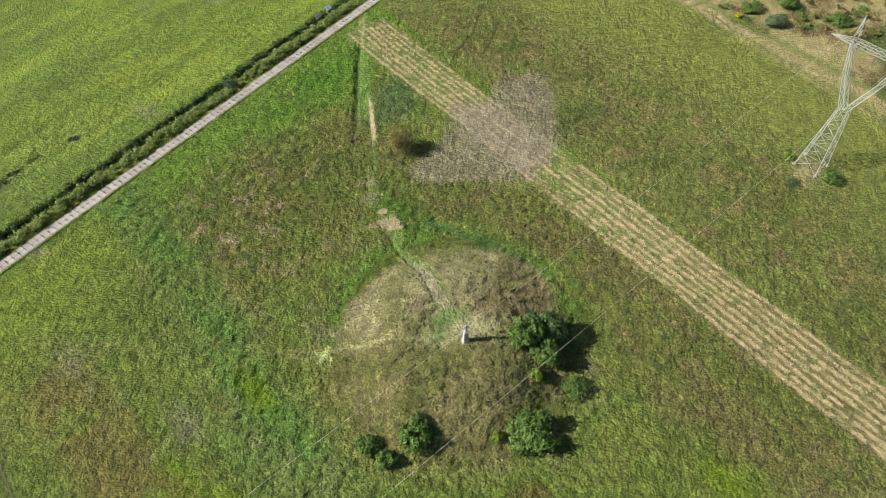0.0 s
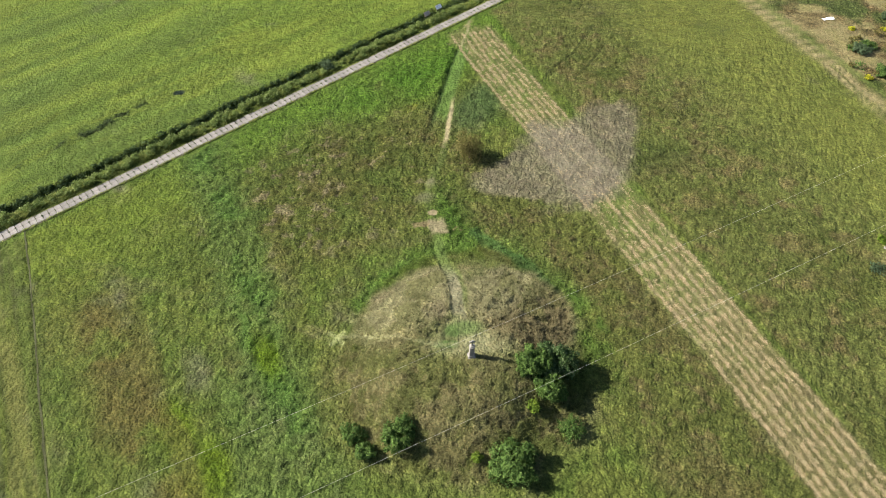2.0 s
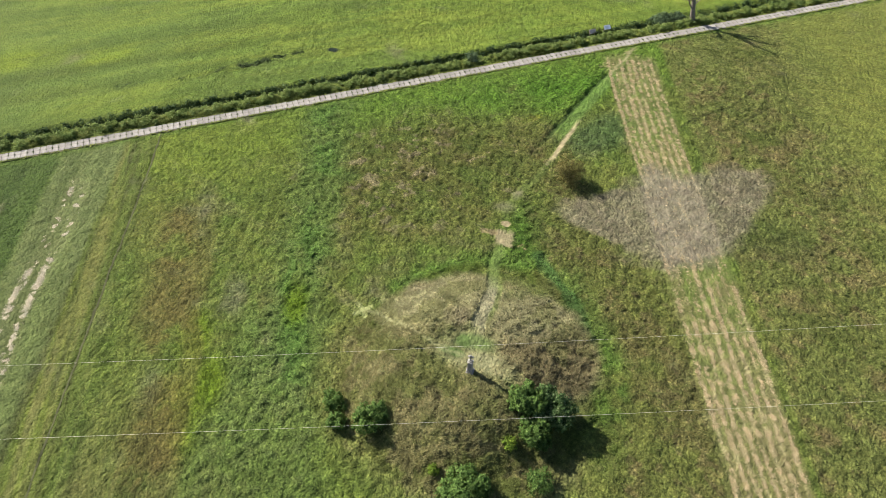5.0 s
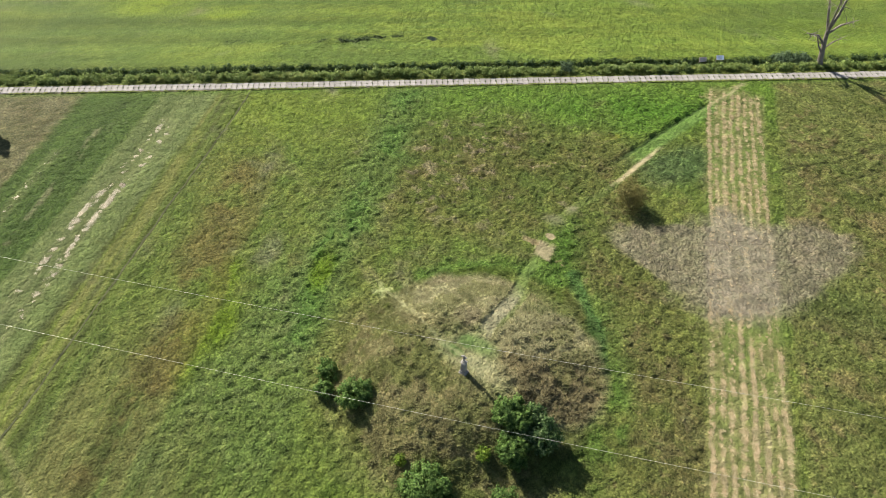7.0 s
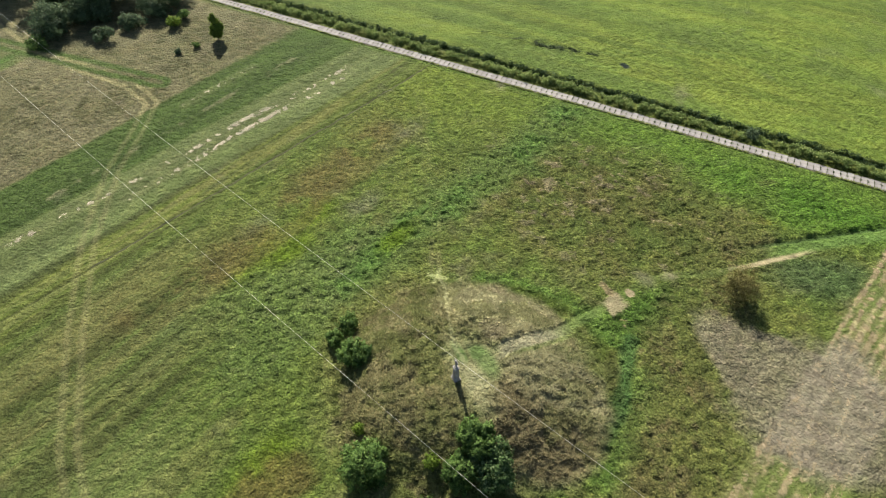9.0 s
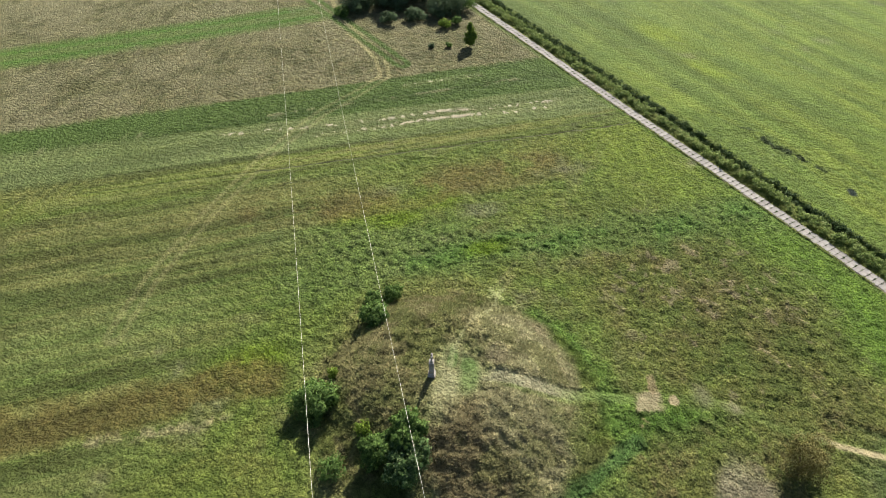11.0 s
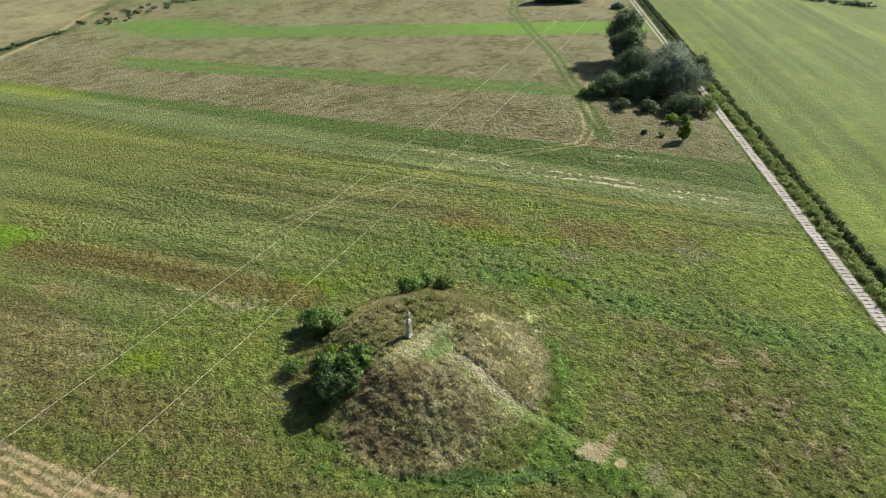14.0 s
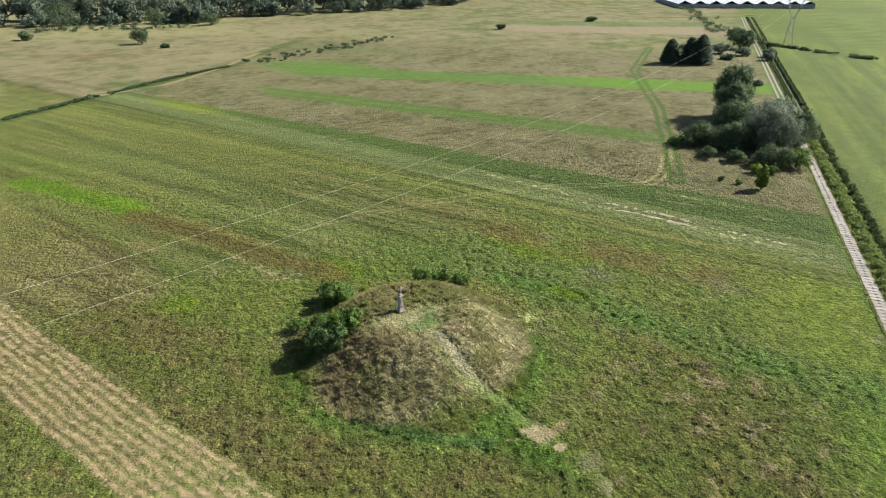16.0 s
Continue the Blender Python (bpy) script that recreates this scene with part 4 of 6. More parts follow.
def leaf_cloud(rng, lumps, count, size, out=0.6, puff=0.24):
    """Leaves as small bent quads, gathered in sprays on a set of ellipsoid lumps (x, y, z, rx, ry, rz)."""
    lumps = np.array(lumps)
    wgt = (lumps[:, 3] * lumps[:, 4] * lumps[:, 5]) ** (2 / 3)
    pick = rng.choice(len(lumps), count, p=wgt / wgt.sum())
    L, sprays = lumps[pick], 30
    D = rng.normal(size=(len(lumps), sprays, 3))
    D /= np.linalg.norm(D, axis=2)[..., None]
    reach = rng.uniform(0.70, 1.08, (len(lumps), sprays))
    k = rng.integers(0, sprays, count)
    dirs = D[pick, k]
    mid = L[:, :3] + dirs * L[:, 3:] * reach[pick, k][:, None]
    off = rng.normal(size=(count, 3)) * (puff * L[:, 3:].mean(axis=1))[:, None] * 0.62
    inner = rng.random(count) < 0.22
    mid[inner] = (L[:, :3] + dirs * L[:, 3:] * rng.uniform(0.2, 0.85, count)[:, None])[inner]
    P = mid + off
    swell = dirs * 0.8 + off / (puff * L[:, 3:].mean(axis=1))[:, None] * 0.45 + np.array([0, 0, 0.15])
    swell /= np.linalg.norm(swell, axis=1)[:, None]
    nrm = swell * out + rng.normal(size=(count, 3)) * 0.5
    nrm /= np.linalg.norm(nrm, axis=1)[:, None]
    nrm *= np.where((nrm * swell).sum(axis=1) < 0, -1.0, 1.0)[:, None]
    a = np.cross(nrm, rng.normal(size=(count, 3)))
    a /= np.linalg.norm(a, axis=1)[:, None]
    b = np.cross(nrm, a)
    s = (size * rng.uniform(0.6, 1.4, count))[:, None]
    V = np.stack([P - a * s, P - b * s * 0.55 + nrm * s * 0.2, P + a * s, P + b * s * 0.55 + nrm * s * 0.2], axis=1).reshape(-1, 3)
    N = swell * 0.6 + nrm * 0.4
    return V, np.arange(count * 4).reshape(-1, 4), np.repeat(N / np.linalg.norm(N, axis=1)[:, None], 4, axis=0)


def leaf_mesh(name, V, F, N):
    """Leaves whose shading follows the swell of the spray they sit in."""
    me = mesh_np(name, V, F)
    me.polygons.foreach_set("use_smooth", np.ones(len(F), dtype=bool))
    me.normals_split_custom_set_from_vertices(N.tolist())
    return me


def blades(rng, P, height, width, per, lean=0.35):
    """Grass tufts: per blades of one triangle splayed out from each place of P."""
    n = len(P) * per
    az = np.repeat(rng.uniform(0, 2 * math.pi, len(P)), per) + np.tile(np.arange(per) * 2 * math.pi / per, len(P)) + rng.normal(size=n) * 0.35
    h = np.repeat(np.broadcast_to(height, len(P)) * rng.uniform(0.6, 1.35, len(P)), per) * rng.uniform(0.7, 1.2, n)
    out = np.column_stack([np.cos(az), np.sin(az), np.zeros(n)])
    base = np.repeat(P, per, axis=0) + out * (rng.uniform(0.1, 0.6, n) * width)[:, None]
    side_v = np.column_stack([-np.sin(az), np.cos(az), np.zeros(n)]) * (width * 0.5 * rng.uniform(0.7, 1.4, n))[:, None]
    tilt = out * (lean * h * rng.uniform(0.5, 1.4, n))[:, None]
    tilt[:, 2] = h
    base[:, 2] -= 0.04
    V = np.stack([base - side_v, base + side_v, base + tilt], axis=1).reshape(-1, 3)
    return V, np.arange(n * 3).reshape(-1, 3)


# ---- ground ----
def spaced(lo, tiers, hi, grow=1.12):
    """Rising places: even steps within the tiers (start, end, step), growing steps outside."""
    mid = np.concatenate([np.arange(a, b, st) for a, b, st in tiers])
    left, st, x = [], tiers[0][2], mid[0]
    while x > lo:
        st = min(st * grow, 220)
        x -= st
        left.append(x)
    right, st, x = [], tiers[-1][2], mid[-1]
    while x < hi:
        st = min(st * grow, 220)
        x += st
        right.append(x)
    return np.concatenate([left[::-1], mid, right])


def sheet(name, xs, ys, height):
    gx, gy = np.meshgrid(xs, ys)
    z, col, rough = height(gx, gy)
    V = np.column_stack([gx.ravel(), gy.ravel(), z.ravel()])
    nx, ny = len(xs), len(ys)
    i = (np.arange(ny - 1)[:, None] * nx + np.arange(nx - 1)[None, :]).ravel()
    return V, np.column_stack([i, i + 1, i + 1 + nx, i + nx]), col.reshape(-1, 3), rough.ravel()


def with_cover(me, col, rough):
    a = me.color_attributes.new("cover", "FLOAT_COLOR", "POINT")
    a.data.foreach_set("color", np.column_stack([col, np.ones(len(col))]).astype(np.float32).ravel())
    g = me.attributes.new("growth", "FLOAT", "POINT")
    g.data.foreach_set("value", rough.astype(np.float32))
    me.polygons.foreach_set("use_smooth", np.ones(len(me.polygons), dtype=bool))
    return me


def sunk_ground(x, y):
    """The ground, lowered out of the way under the mound."""
    z, col, rough = ground_height(x, y)
    return z - 1.4 * (1 - sstep(0.90, 0.985, mound_r(x, y))), col, rough


def mound_surface(x, y):
    z, col, rough = ground_height(x, y)
    return z + mound_height(x, y) + 0.03 - 0.25 * sstep(0.985, 1.03, mound_r(x, y)), col, rough


INNER = (-76.0, 60.0, -28.0, 128.0)      # the closely modelled middle of the ground


def outer_ground(x, y):
    """The coarser land all round, lowered out of the way under the middle."""
    z, col, rough = ground_height(x, y)
    inside = np.minimum(np.minimum(x - INNER[0], INNER[1] - x), np.minimum(y - INNER[2], INNER[3] - y))
    return z - 3.0 * sstep(0.8, 3.0, inside) - 0.02, col, rough


V, F, C, G = sheet("ground", np.arange(INNER[0], INNER[1], 0.25), np.arange(INNER[2], INNER[3], 0.25), sunk_ground)
V2, F2, C2, G2 = sheet("ground", spaced(-3000, ((-236, -112, 1.2), (-112, -74, 0.6), (-74, 58, 1.5), (58, 84, 0.6), (84, 150, 1.4)), 2500),
                       spaced(-3500, ((-340, -130, 1.5), (-130, -26, 0.7), (-26, 126, 1.5), (126, 152, 0.6)), 2500), outer_ground)
F2 = F2[~(np.minimum(np.minimum(V2[:, 0] - INNER[0], INNER[1] - V2[:, 0]), np.minimum(V2[:, 1] - INNER[2], INNER[3] - V2[:, 1])) > 4.0)[F2].all(axis=1)]
V, F, C, G = np.concatenate([V, V2]), np.concatenate([F, F2 + len(V)]), np.concatenate([C, C2]), np.concatenate([G, G2])
ground = part("ground", with_cover(mesh_np("ground", V, F), C, G), M_GROUND)
tagged(ground, "wide flat meadow of mown and rough grass in strips", "ground", kind="structure")
V, F, C, G = sheet("mound", np.arange(-17.5, 19.6, 0.17), np.arange(26.5, 65.5, 0.17), mound_surface)
inside = (mound_r(V[:, 0], V[:, 1]) < 1.02)[F].all(axis=1)
F = F[inside]
used, inv = np.unique(F, return_inverse=True)
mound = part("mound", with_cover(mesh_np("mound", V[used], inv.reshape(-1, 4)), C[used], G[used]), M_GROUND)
tagged(mound, "flat-topped earth mound overgrown with dry brown and green grass", "mound", kind="structure")


def soil(x, y):
    """Height of the ground or of the mound at single places."""
    x, y = np.atleast_1d(np.asarray(x, float)), np.atleast_1d(np.asarray(y, float))
    g, _, _ = ground_height(x, y)
    m, _, _ = mound_surface(x, y)
    return np.where(mound_r(x, y) < 0.99, m, g)


def at(x, y, sink=0.0):
    return (x, y, float(soil(x, y)[0]) - sink)


# ---- road ----
ROAD_TURN = math.degrees(math.atan2(ROAD_U[1], ROAD_U[0]))


def road_point(u, d, z=0.0):
    p = ROAD_P + ROAD_U * u + ROAD_N * d
    return (p[0], p[1], z)


us = np.arange(-113, 130, 1.0)
V = np.array([road_point(u, d + 0.08 * math.sin(u * 1.7 + d), 0.01 - 0.03 * (abs(d) > 1.1)) for u in us for d in (-1.22, -1.02, 1.02, 1.22)])
F = np.array([[4 * i + k, 4 * (i + 1) + k, 4 * (i + 1) + k + 1, 4 * i + k + 1] for i in range(len(us) - 1) for k in range(3)])
road = part("road", mesh_np("road", V, F), M_GRAVEL)
tagged(road, "narrow straight farm road of pale concrete slabs", "road", kind="structure")
us = np.arange(-430, -112, 2.0)
for mid in (-0.78, 0.78):
    V = np.array([road_point(u, mid + w + 0.10 * math.sin(u * 0.9 + w), 0.02) for u in us for w in (-0.36, 0.36)])
    F = np.array([[2 * i, 2 * i + 2, 2 * i + 3, 2 * i + 1] for i in range(len(us) - 1)])
    part("wheel_track", mesh_np("wheel_track", V, F), M_TRACK, road, "pale trodden wheel track")


def rut(a, b, width, label):
    """A narrow dark rut across the sward, uneven and broken in width."""
    n = int(math.dist(a, b) / 0.6)
    f = np.linspace(0, 1, n)
    x, y = a[0] + (b[0] - a[0]) * f, a[1] + (b[1] - a[1]) * f
    tx, ty = (b[0] - a[0]) / math.dist(a, b), (b[1] - a[1]) / math.dist(a, b)
    off = 0.25 * (fbm(f * 90, 0 * f, 4.0, 91, 3) - 0.5)
    w = width * (0.3 + 1.3 * fbm(f * 200, 0 * f, 3.0, 92, 3))
    L, R = (x - ty * (off - w), y + tx * (off - w)), (x - ty * (off + w), y + tx * (off + w))
    V = np.stack([np.column_stack([*L, soil(*L) + 0.05]), np.column_stack([*R, soil(*R) + 0.05])], axis=1).reshape(-1, 3)
    F = np.array([[2 * i, 2 * i + 2, 2 * i + 3, 2 * i + 1] for i in range(n - 1)])
    tagged(part("rut", mesh_np("rut", V, F), M_RUT), label, "rut", kind="structure")


rut((-70.5, 49.3), (-24.0, -5.4), 0.13, "narrow dark furrow across the mown meadow")


def slab_mesh(lx, ly, h, ch):
    bm = bmesh.new()
    lo = [bm.verts.new((sx * lx / 2, sy * ly / 2, 0)) for sx, sy in ((-1, -1), (1, -1), (1, 1), (-1, 1))]
    md = [bm.verts.new((v.co.x, v.co.y, h - ch)) for v in lo]
    up = [bm.verts.new((v.co.x * (1 - 2 * ch / lx), v.co.y * (1 - 2 * ch / ly), h)) for v in lo]
    for k in range(4):
        j = (k + 1) % 4
        bm.faces.new((lo[k], lo[j], md[j], md[k]))
        bm.faces.new((md[k], md[j], up[j], up[k]))
    bm.faces.new(up)
    me = bpy.data.meshes.new("slab")
    bm.to_mesh(me)
    bm.free()
    me.materials.append(M_SLAB)
    return me


# ---- the wayside shrine on the mound ----
def shrine():
    t = thing("wayside_shrine", at(2.85, 42.9, 0.08), "tall weathered grey stone wayside pillar with a cross", "shrine", turn=22)
    part("step", box(bmesh.new(), (1.0, 0.9, 0.16), (0, 0, 0.1), 0.04), M_STONE_DARK, t)
    part("plinth", box(bmesh.new(), (0.82, 0.70, 0.34), (0, 0, 0.33), 0.05), M_STONE, t)
    bm = bmesh.new()
    lower = [bm.verts.new((sx * 0.33, sy * 0.27, 0.48)) for sx, sy in ((-1, -1), (1, -1), (1, 1), (-1, 1))]
    upper = [bm.verts.new((v.co.x * 0.86, v.co.y * 0.86, 2.32)) for v in lower]
    for k in range(4):
        bm.faces.new((lower[k], lower[(k + 1) % 4], upper[(k + 1) % 4], upper[k]))
    bm.faces.new(upper)
    bmesh.ops.bevel(bm, geom=list(bm.edges), offset=0.03, segments=2, affect="EDGES")
    pillar = part("pillar", bm, M_STONE, t)
    for sy in (1, -1):
        for z0, h, w in ((0.66, 0.44, 0.40), (1.30, 0.80, 0.34)):
            bm = box(bmesh.new(), (w, 0.05, h), (0, sy * (0.285 - 0.021 * (z0 + h / 2 - 0.48)), z0 + h / 2), 0.015)
            part("relief_panel", bm, M_STONE_DARK, pillar, "dark worn carved panel")
    bm = bmesh.new()
    box(bm, (0.70, 0.60, 0.12), (0, 0, 2.38), 0.03)
    box(bm, (0.44, 0.38, 0.24), (0, 0, 2.56), 0.05)
    part("cornice", bm, M_STONE, t)
    bm = bmesh.new()
    box(bm, (0.21, 0.18, 1.15), (0, 0, 3.22), 0.04)
    box(bm, (0.72, 0.17, 0.20), (0, 0, 3.46), 0.04)
    cross = part("cross", bm, M_STONE_DARK, t, "dark weathered stone cross")
    bm = bmesh.new()
    box(bm, (0.15, 0.10, 0.62), (0, 0.11, 3.22), 0.04)
    box(bm, (0.46, 0.08, 0.10), (0, 0.11, 3.48), 0.03)
    part("carving", bm, M_STONE, cross, "pale worn carving")
    return t


shrine()


# ---- bushes and trees ----
def bush(place, r, h, mat, label, seed, leaves, size, name="bush", lumps=7, group="bushes on the mound"):
    rng = np.random.default_rng(seed)
    t = thing(name, at(*place, 0.08), label, name, group)
    L = [(0, 0, h * 0.5, r * 0.62, r * 0.62, h * 0.42)]
    for k in range(lumps):
        a, q = 2 * math.pi * k / lumps + rng.uniform(-0.4, 0.4), rng.uniform(0.35, 0.68)
        s = rng.uniform(0.34, 0.52)
        L.append((math.cos(a) * r * q, math.sin(a) * r * q, h * rng.uniform(0.30, 0.72), r * s, r * s, h * rng.uniform(0.22, 0.32)))
    V, F, N = leaf_cloud(rng, L, int(leaves * 1.7), size * 0.78)
    V[:, 2] = np.maximum(V[:, 2], 0.02)
    part("crown", leaf_mesh("crown", V, F, N), mat, t)
    bm = bmesh.new()
    for k in range(5):
        a = 2 * math.pi * k / 5 + rng.uniform(-0.3, 0.3)
        e = (math.cos(a) * r * 0.45, math.sin(a) * r * 0.45, h * rng.uniform(0.5, 0.75))
        limb(bm, [(math.cos(a) * 0.1, math.sin(a) * 0.1, -0.1), (e[0] * 0.4, e[1] * 0.4, e[2] * 0.5), e], [0.06 * h / 3, 0.045 * h / 3, 0.012], 5)
    part("stems", bm, M_BARK, t)
    return t


bush((10.5, 44.0), 2.4, 2.8, M_LEAF, "dense bright green bush beside the stone pillar", 1, 6800, 0.17, lumps=8)
bush((13.3, 45.2), 2.9, 3.5, M_LEAF_BLUE, "large dense bush with bluish green leaves on the slope", 10, 8000, 0.18, lumps=9)
bush((13.4, 42.0), 2.4, 2.8, M_LEAF, "dense green bush grown into a larger bush", 11, 5000, 0.17, lumps=7)
bush((11.7, 39.1), 1.1, 1.2, M_LEAF_LIME, "small lime-green bush at the edge of a larger bush", 2, 700, 0.13)
bush((16.8, 38.0), 2.0, 1.9, M_LEAF, "low open green bush on the mound's foot", 3, 900, 0.15)
bush((10.8, 31.7), 2.9, 3.4, M_LEAF, "rounded green bush with pale leaf tips on the slope", 4, 6400, 0.17)
bush((6.4, 31.2), 0.85, 1.2, M_LEAF_LIME, "small bright green shrub in dry grass", 5, 500, 0.12)
bush((-3.4, 31.2), 2.5, 2.9, M_LEAF, "rounded green bush on the mound's slope", 6, 3800, 0.17)
bush((-9.0, 30.4), 1.6, 1.8, M_LEAF, "low green bush at the mound's foot", 7, 1500, 0.15)
bush((-6.9, 28.7), 1.45, 1.7, M_LEAF, "low dark green bush at the mound's foot", 8, 1500, 0.15)
bush((-6.9, 83.1), 2.5, 4.9, M_LEAF_BROWN, "lone brownish shrub standing in the meadow beside the footpath", 9, 4200, 0.11, "shrub", 9, "")


def tree(place, h, r, mat, label, seed, leaves, size, clear=0.22, group="trees by the road", lumps=9, tall=1.0):
    rng = np.random.default_rng(seed)
    t = thing("tree", at(*place, 0.15), label, "tree", group)
    bm = bmesh.new()
    top = (rng.uniform(-0.2, 0.2) * r, rng.uniform(-0.2, 0.2) * r, h * 0.8)
    limb(bm, [(0, 0, -0.2), (top[0] * 0.3, top[1] * 0.3, h * 0.35), top], [0.035 * h, 0.025 * h, 0.008 * h], 7)
    L = []
    for k in range(lumps * 2):
        a = 2.4 * k + rng.uniform(-0.4, 0.4)
        k = k / 2
        zz = clear + (1 - clear) * (k + 0.5) / lumps * 0.85
        w = math.sin(math.pi * (0.18 + 0.72 * (k + 0.5) / lumps)) * tall
        q = rng.uniform(0.3, 0.78) * r * w
        s = rng.uniform(0.26, 0.5) * r * w
        c = (math.cos(a) * q, math.sin(a) * q, h * zz)
        L.append((*c, s, s, s * rng.uniform(0.7, 1.0)))
        limb(bm, [(top[0] * 0.3, top[1] * 0.3, h * zz * 0.6), (c[0] * 0.6, c[1] * 0.6, h * zz * 0.85), c], [0.012 * h, 0.008 * h, 0.003 * h], 5)
    L.append((0, 0, h * (0.5 + 0.5 * clear), r * 0.55, r * 0.55, h * 0.33 * (1 - clear) * 1.3))
    part("trunk", bm, M_BARK, t)
    V, F, N = leaf_cloud(rng, L, int(leaves * 1.9), size * 0.72, puff=0.34)
    part("crown", leaf_mesh("crown", V, F, N), mat, t)
    return t


# wood leaves paler and bluer than real ones: distance haze put into the colour
M_LEAF_WOOD = leaf_material("hazed_wood_leaves", (0.072, 0.102, 0.078), (0.092, 0.126, 0.092), (0.112, 0.148, 0.106), 0.3, 0.3)

# ---- trees ----
GREY, DARK = "grey-green willow with a dense rounded crown", "dark green broadleaf tree in a roadside clump"
tree((-118.5, -50.5), 17.5, 6.6, M_LEAF_DARK, "tall dark birch-like tree above a roadside clump", 20, 9500, 0.36, 0.12, lumps=14, tall=1.0)
tree((-112.5, -42.5), 13.5, 6.0, M_LEAF_DARK, DARK, 21, 6500, 0.36)
tree((-106.5, -18.5), 11.5, 7.6, M_LEAF_GREY, GREY, 22, 11000, 0.28, 0.12)
tree((-112.0, -26.5), 11.5, 7.0, M_LEAF_GREY, GREY, 23, 8000, 0.3, 0.12)
tree((-104.5, -31.0), 10.5, 6.6, M_LEAF_DARK, DARK, 24, 7000, 0.32, 0.1)
tree((-97.5, -20.5), 8.0, 6.0, M_LEAF_DARK, DARK, 25, 6000, 0.3, 0.08)
tree((-92.5, -27.5), 6.0, 5.0, M_LEAF_DARK, DARK, 26, 4000, 0.28, 0.06)
tree((-118.0, -21.5), 9.5, 5.0, M_LEAF_DARK, DARK, 27, 4500, 0.3, 0.1)
tree((-121.5, -33.0), 10.0, 5.6, M_LEAF_GREY, GREY, 28, 4500, 0.33, 0.12)
G = "shrubs by the road"
bush((-98.0, -7.2), 4.8, 5.4, M_LEAF_DARK, "broad dark green willow shrub beside the road", 29, 6000, 0.22, "shrub", 8, G)
bush((-103.0, -4.4), 3.6, 4.8, M_LEAF, "green shrub beside the road", 30, 2600, 0.2, "shrub", 7, G)
bush((-92.0, -12.0), 2.8, 3.2, M_LEAF_DARK, "dark green shrub at the edge of a clump", 31, 1800, 0.2, "shrub", 7, G)
bush((-87.5, -17.0), 2.4, 2.6, M_LEAF_DARK, "low dark green shrub at the edge of a clump", 32, 1200, 0.2, "shrub", 6, G)
bush((-86.5, -29.5), 2.6, 2.4, M_LEAF, "low green shrub at the edge of a clump", 33, 1200, 0.2, "shrub", 6, G)
bush((-91.0, -3.4), 1.7, 2.4, M_LEAF_LIME, "yellow-green shrub in front of a willow", 34, 1200, 0.16, "shrub", 6, G)
bush((-94.2, -1.6), 1.5, 2.2, M_LEAF, "small green shrub in front of a willow", 35, 900, 0.16, "shrub", 6, G)
bush((-80.1, -1.1), 0.8, 1.2, M_LEAF_DARK, "small dark shrub standing in dry grass", 36, 350, 0.14, "shrub", 5, G)
bush((-82.0, 2.4), 0.9, 1.2, M_LEAF, "small green shrub standing in dry grass", 37, 400, 0.14, "shrub", 5, G)
bush((-17.0, 138.0), 2.7, 2.6, M_LEAF_DARK, "dark green shrub in the ditch beside a dead tree", 38, 2000, 0.18, "shrub", 7, "")
bush((-14.6, 140.6), 2.2, 2.2, M_LEAF_DARK, "dark green shrub grown round the foot of a dead tree", 43, 1700, 0.18, "shrub", 7, "")
bush((-40.0, 100.9), 1.7, 1.2, M_LEAF_DARK, "low dark shrub on the ditch bank", 39, 700, 0.15, "shrub", 6, "")
bush((63.6, 75.6), 1.9, 1.9, M_LEAF, "green shrub at the foot of the pylon", 40, 1300, 0.15, "shrub", 7, "")
bush((57.3, 75.0), 1.3, 1.0, M_LEAF_DARK, "low dark shrub at the foot of the pylon", 41, 500, 0.14, "shrub", 6, "")
bush((58.8, 81.0), 1.0, 0.9, M_LEAF_LIME, "low yellowish shrub at the foot of the pylon", 42, 400, 0.14, "shrub", 6, "")
S = "scrubland shrubs"
for i, (x, y, r, h, mt) in enumerate(((69.4, 121.4, 2.3, 2.2, M_LEAF_DARK), (66.0, 127.0, 2.4, 1.6, M_LEAF), (62.7, 124.6, 0.9, 0.8, M_FLOWER), (68.9, 143.4, 1.3, 1.0, M_FLOWER), (61.8, 142.2, 0.7, 0.7, M_FLOWER), (62.5, 134.1, 2.2, 1.5, M_LEAF_DARK), (70.7, 149.3, 2.6, 2.2, M_LEAF_DARK), (74.5, 129.0, 2.6, 2.2, M_LEAF),
                                      (72.5, 140.5, 2.4, 1.8, M_LEAF), (64.0, 136.0, 1.8, 1.2, M_LEAF), (76.0, 147.0, 3.0, 3.2, M_LEAF_DARK), (71.0, 144.0, 0.8, 0.8, M_LEAF_LIME), (83.0, 122.0, 2.4, 2.0, M_LEAF), (80.0, 135.0, 2.0, 1.8, M_LEAF_DARK))):
    bush((x, y), r, h, mt, "yellow-flowering low shrub in scrubland" if mt in (M_LEAF_LIME, M_FLOWER) else "green shrub in dry scrubland", 50 + i, int(330 * r * r + 150), 0.17, "shrub", 7, S)


